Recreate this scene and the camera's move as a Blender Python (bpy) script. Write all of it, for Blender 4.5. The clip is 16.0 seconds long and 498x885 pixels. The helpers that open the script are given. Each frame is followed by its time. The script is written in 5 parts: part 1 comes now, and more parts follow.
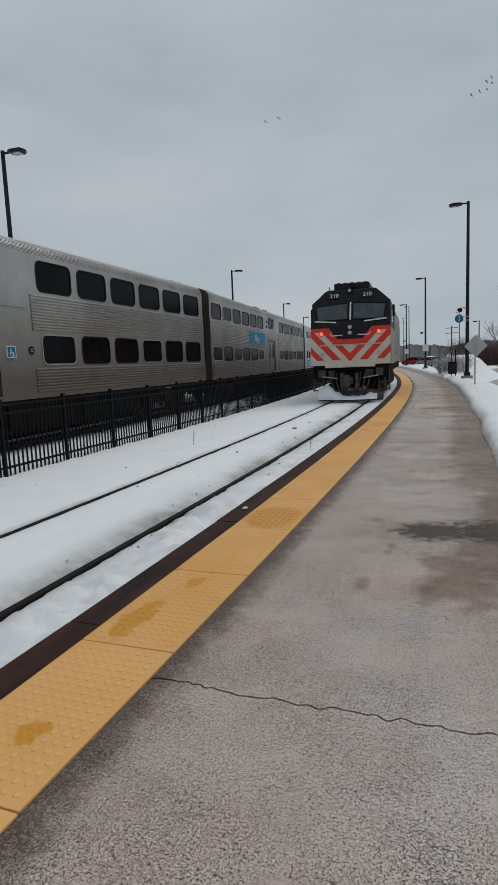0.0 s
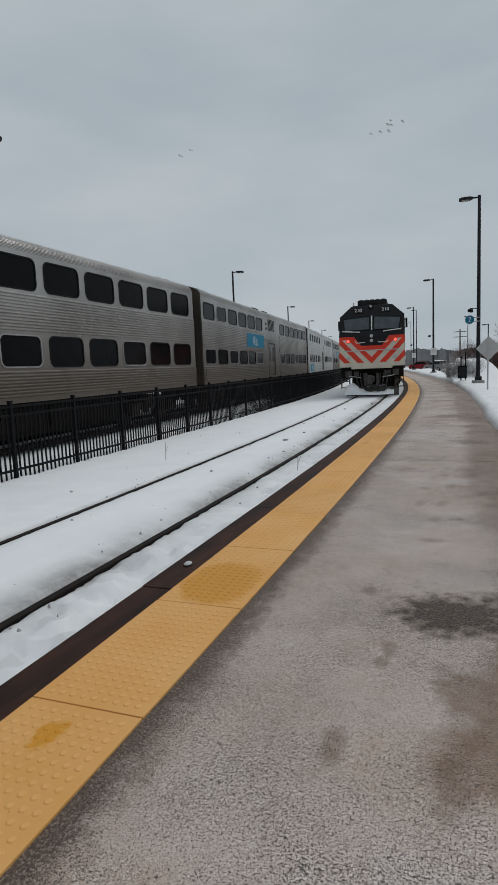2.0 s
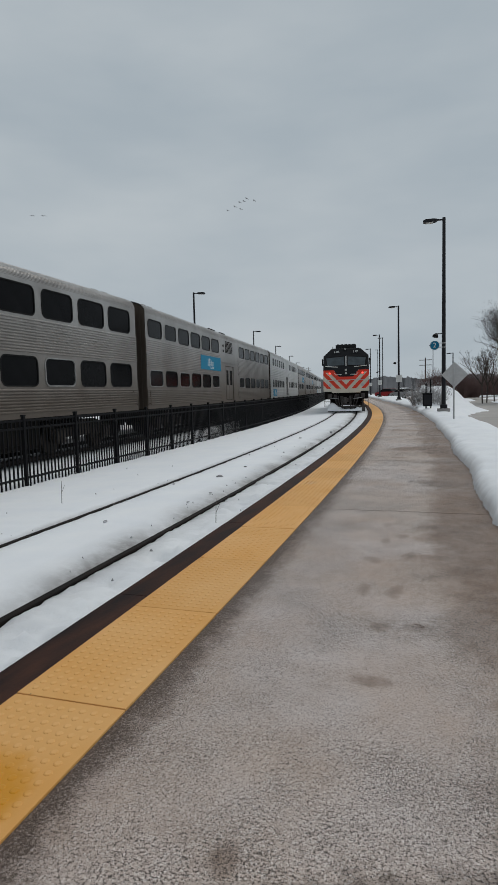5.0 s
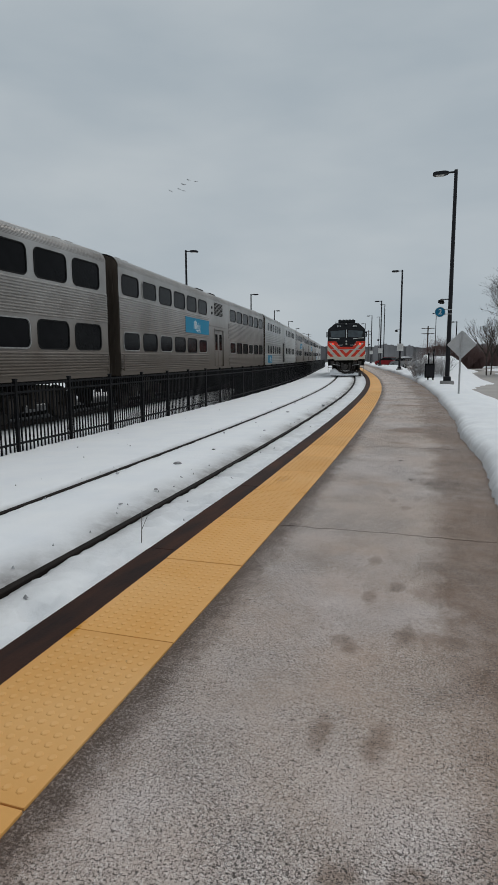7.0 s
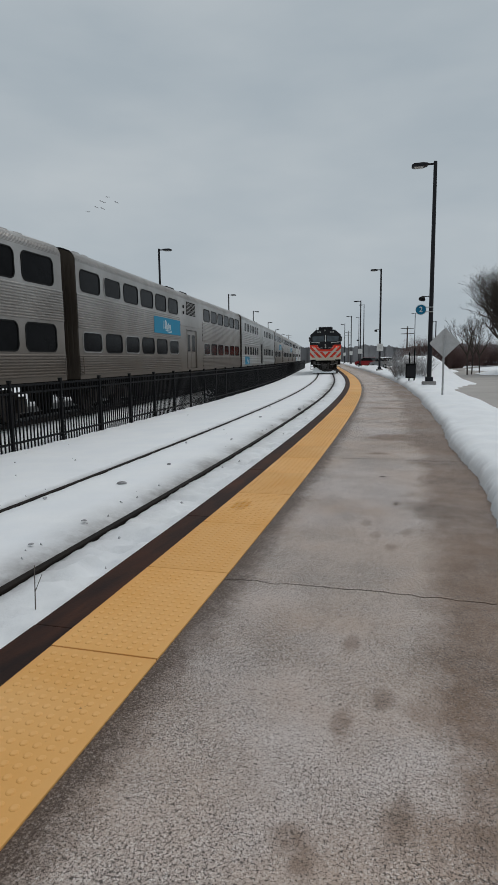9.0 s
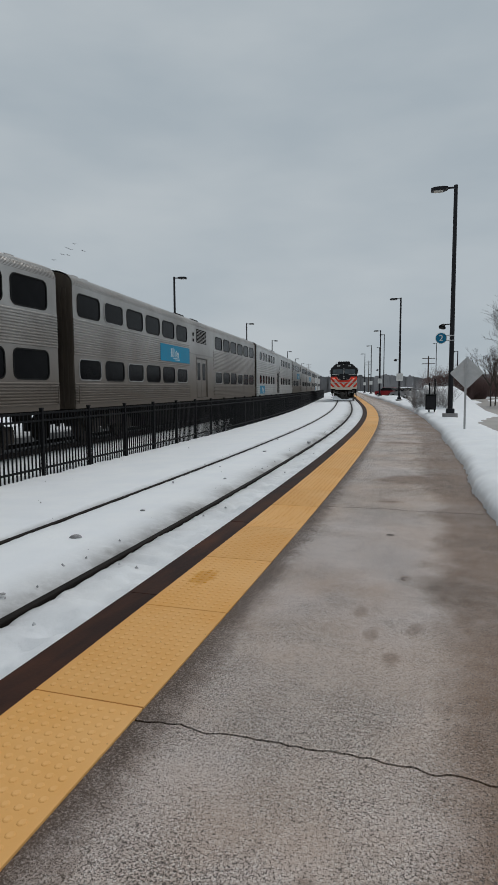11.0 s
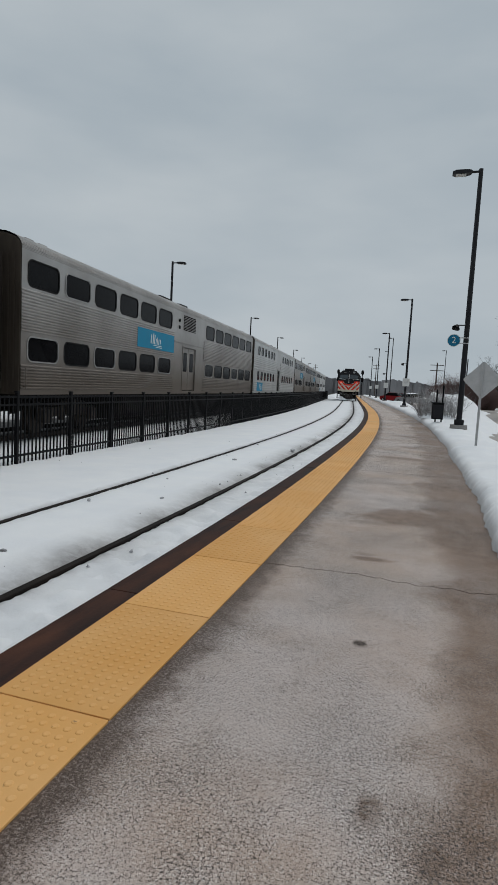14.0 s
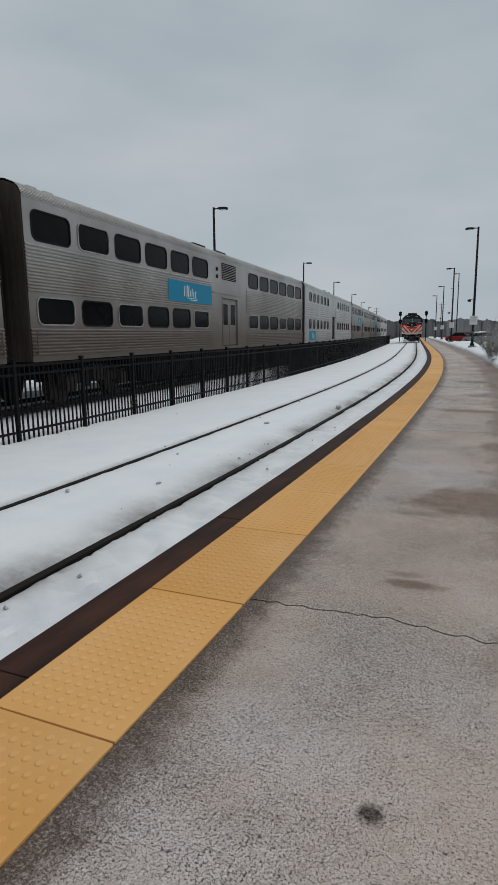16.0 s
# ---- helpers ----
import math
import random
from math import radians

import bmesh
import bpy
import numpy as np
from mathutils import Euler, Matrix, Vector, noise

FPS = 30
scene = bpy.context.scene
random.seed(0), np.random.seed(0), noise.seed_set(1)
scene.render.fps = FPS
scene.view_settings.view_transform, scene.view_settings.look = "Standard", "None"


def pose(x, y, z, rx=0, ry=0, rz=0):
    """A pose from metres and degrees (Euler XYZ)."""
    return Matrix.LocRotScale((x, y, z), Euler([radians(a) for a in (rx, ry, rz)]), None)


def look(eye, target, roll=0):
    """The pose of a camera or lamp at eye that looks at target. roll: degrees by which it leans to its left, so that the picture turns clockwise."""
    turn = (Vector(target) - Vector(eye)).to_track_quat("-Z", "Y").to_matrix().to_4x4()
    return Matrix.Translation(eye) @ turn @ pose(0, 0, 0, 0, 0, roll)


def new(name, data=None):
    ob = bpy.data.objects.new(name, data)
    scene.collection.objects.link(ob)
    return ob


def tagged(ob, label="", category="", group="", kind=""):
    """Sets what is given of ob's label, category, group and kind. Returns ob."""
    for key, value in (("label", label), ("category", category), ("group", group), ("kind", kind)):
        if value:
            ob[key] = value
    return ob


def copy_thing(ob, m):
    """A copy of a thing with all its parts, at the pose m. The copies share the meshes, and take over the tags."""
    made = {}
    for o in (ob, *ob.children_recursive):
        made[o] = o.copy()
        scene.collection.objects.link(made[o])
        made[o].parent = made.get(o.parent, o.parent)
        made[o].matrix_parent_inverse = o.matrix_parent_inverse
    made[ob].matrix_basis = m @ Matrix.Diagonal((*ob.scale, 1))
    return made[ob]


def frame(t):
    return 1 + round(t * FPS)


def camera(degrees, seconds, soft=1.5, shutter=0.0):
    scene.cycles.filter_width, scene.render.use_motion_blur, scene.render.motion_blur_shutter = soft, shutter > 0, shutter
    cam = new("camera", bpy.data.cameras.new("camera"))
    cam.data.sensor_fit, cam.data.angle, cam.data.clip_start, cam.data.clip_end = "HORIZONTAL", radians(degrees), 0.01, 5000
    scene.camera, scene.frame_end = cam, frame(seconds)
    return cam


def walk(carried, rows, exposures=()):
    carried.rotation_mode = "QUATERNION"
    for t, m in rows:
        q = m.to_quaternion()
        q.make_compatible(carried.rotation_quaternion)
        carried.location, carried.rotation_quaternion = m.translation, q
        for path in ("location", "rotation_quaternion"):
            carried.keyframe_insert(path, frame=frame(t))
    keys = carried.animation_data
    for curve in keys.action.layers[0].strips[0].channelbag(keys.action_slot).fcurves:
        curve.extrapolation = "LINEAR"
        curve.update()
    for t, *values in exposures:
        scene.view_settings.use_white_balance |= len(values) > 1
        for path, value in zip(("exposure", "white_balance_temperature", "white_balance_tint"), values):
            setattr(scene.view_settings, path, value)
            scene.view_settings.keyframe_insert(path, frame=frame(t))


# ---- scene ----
cam = camera(46.2, 16.0, soft=0.85)
PATH = [
    (0, (0.436, 0.873, 1.586), (-0.323, 2.704, 1.319), -2.44),
    (0.5, (0.326, 1.465, 1.518), (-0.514, 3.270, 1.329), -4.11),
    (1, (0.353, 1.872, 1.518), (-0.398, 3.724, 1.452), -2.08),
    (1.5, (0.285, 2.342, 1.474), (-0.465, 4.177, 1.209), -1.10),
    (2, (0.212, 2.724, 1.530), (-0.569, 4.548, 1.279), -2.44),
    (2.5, (0.245, 3.144, 1.539), (-0.571, 4.957, 1.316), -2.23),
    (3, (0.205, 3.537, 1.502), (-0.500, 5.368, 1.114), -1.07),
    (3.5, (0.127, 3.965, 1.536), (-0.569, 5.800, 1.153), -3.08),
    (3.7, (0.169, 4.097, 1.513), (-0.538, 5.938, 1.180), -3.17),
    (5.9, (-0.031, 6.045, 1.461), (-0.705, 7.921, 1.300), -0.93),
    (6, (-0.079, 6.206, 1.479), (-0.766, 8.067, 1.223), -1.33),
    (6.5, (-0.010, 6.575, 1.503), (-0.652, 8.452, 1.248), -2.75),
    (7, (-0.064, 6.992, 1.521), (-0.740, 8.852, 1.234), -0.26),
    (7.5, (-0.234, 7.527, 1.488), (-0.857, 9.409, 1.220), -1.25),
    (8, (-0.173, 7.816, 1.509), (-0.815, 9.692, 1.252), -0.79),
    (8.5, (-0.155, 8.076, 1.506), (-0.750, 9.958, 1.182), -0.23),
    (9, (-0.211, 8.372, 1.495), (-0.829, 10.253, 1.213), -0.74),
    (9.2, (-0.241, 8.512, 1.513), (-0.869, 10.395, 1.262), -2.34),
    (11.3, (-0.199, 10.053, 1.518), (-0.915, 11.911, 1.328), 0.61),
    (11.5, (-0.205, 10.277, 1.485), (-0.982, 12.079, 1.099), -1.59),
    (12, (-0.292, 10.742, 1.520), (-0.987, 12.595, 1.230), -1.33),
    (12.5, (-0.237, 11.215, 1.510), (-0.906, 13.090, 1.321), 0.51),
    (13, (-0.265, 11.597, 1.504), (-0.922, 13.457, 1.176), -0.81),
    (13.5, (-0.367, 11.994, 1.506), (-0.984, 13.867, 1.168), -1.56),
    (14, (-0.380, 12.416, 1.498), (-1.076, 14.281, 1.302), 3.09),
    (14.5, (-0.416, 12.810, 1.481), (-1.116, 14.668, 1.236), 0.63),
    (15, (-0.424, 13.312, 1.466), (-1.099, 15.167, 1.150), -3.30),
    (15.5, (-0.438, 13.775, 1.472), (-1.210, 15.567, 1.038), 0.14),
    (16, (-0.483, 14.208, 1.501), (-1.366, 15.965, 1.139), -0.69),
]
walk(cam, [(t, look(eye, target, roll)) for t, eye, target, roll in PATH])

# ---- light: overcast winter day ----
world = bpy.data.worlds.new("overcast_sky")
scene.world = world
world.use_nodes = True
wn, wl = world.node_tree.nodes, world.node_tree.links
wn.clear()
w_out = wn.new("ShaderNodeOutputWorld")
w_bg = wn.new("ShaderNodeBackground")
w_sky = wn.new("ShaderNodeTexSky")
w_sky.sky_type = "NISHITA"
w_sky.sun_disc = False
w_sky.sun_elevation = radians(42)
w_sky.sun_rotation = radians(200)
w_hs = wn.new("ShaderNodeHueSaturation")
w_hs.inputs["Saturation"].default_value = 0.25
w_hs.inputs["Value"].default_value = 0.07
w_co = wn.new("ShaderNodeTexCoord")
w_map = wn.new("ShaderNodeMapping")
w_map.inputs["Scale"].default_value = (1.6, 1.6, 5.0)
w_no = wn.new("ShaderNodeTexNoise")
w_no.inputs["Scale"].default_value = 1.7
w_no.inputs["Detail"].default_value = 4.0
w_no.inputs["Roughness"].default_value = 0.5
w_ramp = wn.new("ShaderNodeValToRGB")
w_ramp.color_ramp.elements[0].position, w_ramp.color_ramp.elements[0].color = 0.3, (0.378, 0.438, 0.485, 1)
w_ramp.color_ramp.elements[1].position, w_ramp.color_ramp.elements[1].color = 0.72, (0.478, 0.527, 0.560, 1)
w_mix = wn.new("ShaderNodeMixRGB")
w_mix.inputs["Fac"].default_value = 0.93
wl.new(w_sky.outputs["Color"], w_hs.inputs["Color"])
wl.new(w_co.outputs["Generated"], w_map.inputs["Vector"])
wl.new(w_map.outputs["Vector"], w_no.inputs["Vector"])
wl.new(w_no.outputs["Fac"], w_ramp.inputs["Fac"])
wl.new(w_hs.outputs["Color"], w_mix.inputs["Color1"])
wl.new(w_ramp.outputs["Color"], w_mix.inputs["Color2"])
wl.new(w_mix.outputs["Color"], w_bg.inputs["Color"])
w_bg.inputs["Strength"].default_value = 1.0
wl.new(w_bg.outputs["Background"], w_out.inputs["Surface"])

sun = new("sun", bpy.data.lights.new("sun", "SUN"))
sun.data.energy = 0.9
sun.data.angle = radians(35)
sun.data.color = (1.0, 0.97, 0.93)
sun.matrix_basis = look((0, 0, 60), (-14, -22, 20))


# ---- materials ----
def graph(name):
    m = bpy.data.materials.new(name)
    m.use_nodes = True
    nt = m.node_tree
    return m, nt.nodes, nt.links, nt.nodes["Principled BSDF"]


def noise_node(n, l, vec, scale, detail=4.0, rough=0.55, stretch=None):
    t = n.new("ShaderNodeTexNoise")
    t.inputs["Scale"].default_value = scale
    t.inputs["Detail"].default_value = detail
    t.inputs["Roughness"].default_value = rough
    if stretch:
        mp = n.new("ShaderNodeMapping")
        mp.inputs["Scale"].default_value = stretch
        l.new(vec, mp.inputs["Vector"])
        vec = mp.outputs["Vector"]
    l.new(vec, t.inputs["Vector"])
    return t.outputs["Fac"]


def ramp_node(n, l, fac, lo, hi, a=(0, 0, 0), b=(1, 1, 1)):
    r = n.new("ShaderNodeValToRGB")
    r.color_ramp.elements[0].position, r.color_ramp.elements[0].color = lo, (*a, 1)
    r.color_ramp.elements[1].position, r.color_ramp.elements[1].color = hi, (*b, 1)
    l.new(fac, r.inputs["Fac"])
    return r.outputs["Color"]


def mix_node(n, l, fac, a, b, kind="MIX"):
    x = n.new("ShaderNodeMixRGB")
    x.blend_type = kind
    for key, v in (("Fac", fac), ("Color1", a), ("Color2", b)):
        if isinstance(v, (int, float)):
            x.inputs[key].default_value = v
        elif isinstance(v, tuple):
            x.inputs[key].default_value = (*v, 1)
        else:
            l.new(v, x.inputs[key])
    return x.outputs["Color"]


def math_node(n, l, op, a, b=0.0):
    x = n.new("ShaderNodeMath")
    x.operation = op
    for k, v in enumerate((a, b)):
        if isinstance(v, (int, float)):
            x.inputs[k].default_value = v
        else:
            l.new(v, x.inputs[k])
    return x.outputs[0]


def bump_node(n, l, bsdf, height, strength, distance=0.01):
    b = n.new("ShaderNodeBump")
    b.inputs["Strength"].default_value = strength
    b.inputs["Distance"].default_value = distance
    l.new(height, b.inputs["Height"])
    l.new(b.outputs["Normal"], bsdf.inputs["Normal"])


def coords(n, space):
    if space == "World":
        return n.new("ShaderNodeNewGeometry").outputs["Position"]
    return n.new("ShaderNodeTexCoord").outputs["Object"]


def surface(name, a, b, rough=0.6, metal=0.0, scale=3.0, fine=60.0, bump=0.15, dist=0.004, space="Object", vary=0.0, grain=0.25, stretch=None, spec=0.4):
    """Two colours in large stains, fine grain, and relief."""
    m, n, l, p = graph(name)
    v = coords(n, space)
    big = noise_node(n, l, v, scale, 5.0, 0.6, stretch)
    small = noise_node(n, l, v, fine, 3.0)
    col = mix_node(n, l, ramp_node(n, l, big, 0.32, 0.68), a, b)
    col = mix_node(n, l, grain, col, ramp_node(n, l, small, 0.3, 0.7, (0.62, 0.62, 0.62), (1, 1, 1)), "MULTIPLY")
    if vary:
        info = n.new("ShaderNodeObjectInfo")
        hs = n.new("ShaderNodeHueSaturation")
        l.new(math_node(n, l, "ADD", math_node(n, l, "MULTIPLY", info.outputs["Random"], vary), 1.0 - vary / 2), hs.inputs["Value"])
        l.new(col, hs.inputs["Color"])
        col = hs.outputs["Color"]
    l.new(col, p.inputs["Base Color"])
    p.inputs["Metallic"].default_value = metal
    p.inputs["Specular IOR Level"].default_value = spec
    l.new(math_node(n, l, "ADD", math_node(n, l, "MULTIPLY", big, 0.2), rough - 0.1), p.inputs["Roughness"])
    bump_node(n, l, p, small, bump, dist)
    return m


def spot(n, l, pos, cx, cy, rx, ry, soft=0.7, wob=1.1, wscale=7.0, turn=0.0):
    """1 inside an uneven ellipse on the ground, 0 outside."""
    mp = n.new("ShaderNodeMapping")
    mp.vector_type = "TEXTURE"
    mp.inputs["Location"].default_value = (cx, cy, 0)
    mp.inputs["Rotation"].default_value = (0, 0, radians(turn))
    mp.inputs["Scale"].default_value = (rx, ry, 1000)
    l.new(pos, mp.inputs["Vector"])
    ln = n.new("ShaderNodeVectorMath")
    ln.operation = "LENGTH"
    l.new(mp.outputs["Vector"], ln.inputs[0])
    wobble = math_node(n, l, "MULTIPLY", math_node(n, l, "SUBTRACT", noise_node(n, l, pos, wscale, 4.0), 0.5), wob * 2)
    d = math_node(n, l, "ADD", ln.outputs["Value"], wobble)
    return ramp_node(n, l, d, 1.0 - soft, 1.0 + soft * 0.4, (1, 1, 1), (0, 0, 0))


def concrete_material():
    """Worn concrete with exposed chips of stone, damp stains and salt haze."""
    m, n, l, p = graph("platform_concrete")
    pos = coords(n, "World")
    big = noise_node(n, l, pos, 0.55, 5.0, 0.6)
    mid = noise_node(n, l, pos, 2.6, 6.0, 0.65)
    fine = noise_node(n, l, pos, 160, 2.0)
    col = mix_node(n, l, ramp_node(n, l, big, 0.35, 0.66), (0.45, 0.338, 0.272), (0.505, 0.415, 0.36))
    salt = ramp_node(n, l, noise_node(n, l, pos, 0.45, 6.0, 0.66), 0.42, 0.60)
    col = mix_node(n, l, math_node(n, l, "MULTIPLY", salt, 0.6), col, (0.585, 0.52, 0.50))
    col = mix_node(n, l, math_node(n, l, "MULTIPLY", ramp_node(n, l, mid, 0.46, 0.70), 0.38), col, (0.30, 0.225, 0.175))
    # broad damp patches, tan at the rim
    tan = None
    for s in ((-0.95, 19.6, 0.70, 0.62, 12), (0.02, 11.0, 0.30, 1.1, -4), (0.24, 5.2, 0.32, 0.8, 0), (0.5, 5.8, 0.36, 0.8, 0), (0.55, 7.4, 0.3, 1.2, 0), (0.05, 15.6, 0.2, 1.0, 6), (-0.9, 22.4, 0.5, 0.5, 0), (-1.5, 26.2, 0.9, 0.35, 4), (-0.55, 21.2, 0.45, 0.9, 0), (-0.75, 24.0, 0.4, 1.6, 6),
              (-1.5, 29.2, 0.9, 0.5, 0), (-2.3, 33.4, 0.7, 0.6, 4), (-2.9, 42.0, 1.0, 1.2, 0), (-1.1, 17.62, 0.22, 0.07, 8), (0.2, 14.6, 0.12, 1.2, 3), (-2.0, 36.8, 1.3, 0.5, 5), (-3.2, 48, 1.2, 0.9, 5)):
        f = spot(n, l, pos, *s[:4], soft=0.5, wob=0.9, wscale=3.0, turn=s[4])
        tan = f if tan is None else mix_node(n, l, 1.0, tan, f, "LIGHTEN")
    damp = n.new("ShaderNodeAttribute")
    damp.attribute_name = "damp"
    ragged = math_node(n, l, "MULTIPLY", math_node(n, l, "SUBTRACT", noise_node(n, l, pos, 1.1, 5.0, 0.55), 0.5), 1.3)
    seep = ramp_node(n, l, math_node(n, l, "ADD", damp.outputs["Fac"], ragged), 0.40, 0.85)
    tan = math_node(n, l, "MAXIMUM", tan, math_node(n, l, "MULTIPLY", seep, ramp_node(n, l, damp.outputs["Fac"], 0.0, 0.15)))
    blot = ramp_node(n, l, noise_node(n, l, pos, 5.0, 5.0, 0.7), 0.30, 0.62, (0.55, 0.55, 0.55), (1, 1, 1))
    col = mix_node(n, l, math_node(n, l, "MULTIPLY", math_node(n, l, "MULTIPLY", tan, blot), 0.94), col, (0.205, 0.118, 0.066))
    # footmarks and small wet spots
    wet = None
    stains = ((-0.31, 5.74, 0.06, 0.11, 10), (-0.33, 5.58, 0.05, 0.07, 5), (-0.39, 4.84, 0.07, 0.16, 4), (0.08, 4.75, 0.09, 0.2, -6), (-0.57, 6.52, 0.07, 0.10, 10),
              (-0.55, 9.15, 0.06, 0.15, 4), (-0.32, 9.16, 0.07, 0.16, -4), (-0.62, 9.97, 0.08, 0.09, 0), (-0.56, 9.90, 0.06, 0.10, 0), (-0.30, 10.12, 0.07, 0.18, -5), (-0.02, 10.13, 0.10, 0.10, 0),
              (-0.56, 10.60, 0.06, 0.14, 6), (-0.41, 10.82, 0.06, 0.13, -5), (-0.62, 11.3, 0.06, 0.12, 0), (-0.82, 13.62, 0.06, 0.13, 5), (-0.70, 13.26, 0.06, 0.15, 0), (-0.45, 13.43, 0.06, 0.14, -6),
              (-0.37, 14.28, 0.07, 0.15, 0), (-0.60, 14.42, 0.07, 0.12, 0), (-0.55, 12.98, 0.06, 0.12, 3), 
              (-1.17, 17.76, 0.16, 0.05, 8), (-1.3, 19.1, 0.3, 0.10, 10), (-0.35, 8.5, 0.08, 0.10, 0), (-0.12, 8.55, 0.09, 0.10, 0), (-0.3, 7.8, 0.15, 0.08, 0))
    for s in stains:
        f = spot(n, l, pos, *s[:4], soft=0.6, wob=0.55, wscale=9.0, turn=s[4])
        wet = f if wet is None else mix_node(n, l, 1.0, wet, f, "LIGHTEN")
    foot = noise_node(n, l, pos, 22, 6.0, 0.8)
    wet = math_node(n, l, "MULTIPLY", wet, ramp_node(n, l, foot, 0.34, 0.56, (0.3, 0.3, 0.3), (1, 1, 1)))
    col = mix_node(n, l, math_node(n, l, "MULTIPLY", wet, 0.45), col, (0.18, 0.118, 0.078))
    wet = math_node(n, l, "MAXIMUM", wet, math_node(n, l, "MULTIPLY", tan, 0.5))
    # exposed stone: pale pebbles with black gaps between them, worn out in patches and beside the panels
    edge = n.new("ShaderNodeAttribute")
    edge.attribute_name = "dirt_shade"
    heap = math_node(n, l, "ADD", edge.outputs["Fac"], math_node(n, l, "MULTIPLY", math_node(n, l, "SUBTRACT", noise_node(n, l, pos, 6.5, 7.0, 0.8), 0.5), 1.3))
    warp = n.new("ShaderNodeMixRGB")
    warp.blend_type = "ADD"
    warp.inputs["Fac"].default_value = 0.012
    tn = n.new("ShaderNodeTexNoise")
    tn.inputs["Scale"].default_value = 60
    tn.inputs["Detail"].default_value = 3.0
    l.new(pos, tn.inputs["Vector"])
    l.new(pos, warp.inputs["Color1"])
    l.new(tn.outputs["Color"], warp.inputs["Color2"])
    vor = n.new("ShaderNodeTexVoronoi")
    vor.inputs["Scale"].default_value = 115
    l.new(warp.outputs["Color"], vor.inputs["Vector"])
    gap = n.new("ShaderNodeTexVoronoi")
    gap.feature = "DISTANCE_TO_EDGE"
    gap.inputs["Scale"].default_value = 115
    l.new(warp.outputs["Color"], gap.inputs["Vector"])
    patch = ramp_node(n, l, noise_node(n, l, pos, 1.1, 6.0, 0.7), 0.38, 0.62, (0.42, 0.42, 0.42), (1, 1, 1))
    where = math_node(n, l, "MAXIMUM", patch, ramp_node(n, l, heap, 0.35, 0.85))
    light = math_node(n, l, "MULTIPLY", ramp_node(n, l, vor.outputs["Color"], 0.50, 0.66), ramp_node(n, l, gap.outputs["Distance"], 0.05, 0.22))
    dark = math_node(n, l, "MULTIPLY", ramp_node(n, l, vor.outputs["Color"], 0.30, 0.36, (1, 1, 1), (0, 0, 0)), ramp_node(n, l, gap.outputs["Distance"], 0.02, 0.16))
    col = mix_node(n, l, math_node(n, l, "MULTIPLY", math_node(n, l, "MULTIPLY", dark, where), 0.5), col, (0.11, 0.085, 0.075))
    col = mix_node(n, l, math_node(n, l, "MULTIPLY", math_node(n, l, "MULTIPLY", light, where), math_node(n, l, "SUBTRACT", 0.46, math_node(n, l, "MULTIPLY", wet, 0.42))), col, (0.86, 0.83, 0.81))
    grain = noise_node(n, l, pos, 120, 4.0, 0.78)
    lift = math_node(n, l, "ADD", math_node(n, l, "MULTIPLY", where, 0.075), math_node(n, l, "MULTIPLY", ramp_node(n, l, heap, 0.3, 1.0), 0.04))
    pits = ramp_node(n, l, math_node(n, l, "ADD", grain, lift), 0.615, 0.64)
    col = mix_node(n, l, math_node(n, l, "MULTIPLY", pits, 0.95), col, (0.032, 0.024, 0.02))
    holes = ramp_node(n, l, math_node(n, l, "ADD", noise_node(n, l, pos, 54, 4.0, 0.72), math_node(n, l, "MULTIPLY", where, 0.07)), 0.655, 0.675)
    col = mix_node(n, l, math_node(n, l, "MULTIPLY", holes, 0.88), col, (0.05, 0.036, 0.03))
    chips = gap.outputs["Distance"]
    col = mix_node(n, l, math_node(n, l, "MULTIPLY", wet, 0.55), col, (0.62, 0.50, 0.40), "MULTIPLY")
    oily = mix_node(n, l, 1.0, spot(n, l, pos, -0.02, 6.28, 0.43, 0.38, 0.5, 0.6, 11.0), spot(n, l, pos, 0.46, 6.40, 0.52, 0.46, 0.5, 0.6, 11.0), "LIGHTEN")
    pit = spot(n, l, pos, -0.87, 15.81, 0.055, 0.055, soft=0.5, wob=0.5, wscale=26.0)
    oily = math_node(n, l, "MAXIMUM", oily, pit)
    oily = math_node(n, l, "MULTIPLY", oily, ramp_node(n, l, noise_node(n, l, pos, 60, 4.0, 0.75), 0.40, 0.60, (0.74, 0.74, 0.74), (1, 1, 1)))
    col = mix_node(n, l, math_node(n, l, "MULTIPLY", oily, 0.95), col, (0.028, 0.018, 0.013))
    # dark grit gathered along the yellow panels
    haze = math_node(n, l, "MULTIPLY", ramp_node(n, l, heap, 0.05, 1.0), ramp_node(n, l, edge.outputs["Fac"], 0.0, 0.4))
    col = mix_node(n, l, math_node(n, l, "MULTIPLY", haze, 0.42), col, (0.215, 0.140, 0.095))
    grit = math_node(n, l, "MULTIPLY", ramp_node(n, l, heap, 0.40, 0.80), ramp_node(n, l, edge.outputs["Fac"], 0.0, 0.12))
    grit = math_node(n, l, "MULTIPLY", grit, ramp_node(n, l, noise_node(n, l, pos, 70.0, 4.0, 0.75), 0.42, 0.54, (0.22, 0.22, 0.22), (1, 1, 1)))
    col = mix_node(n, l, math_node(n, l, "MULTIPLY", grit, 0.92), col, (0.080, 0.049, 0.033))
    l.new(col, p.inputs["Base Color"])
    rough = math_node(n, l, "SUBTRACT", 0.66, math_node(n, l, "MULTIPLY", wet, 0.30))
    rough = math_node(n, l, "SUBTRACT", rough, math_node(n, l, "MULTIPLY", salt, 0.12))
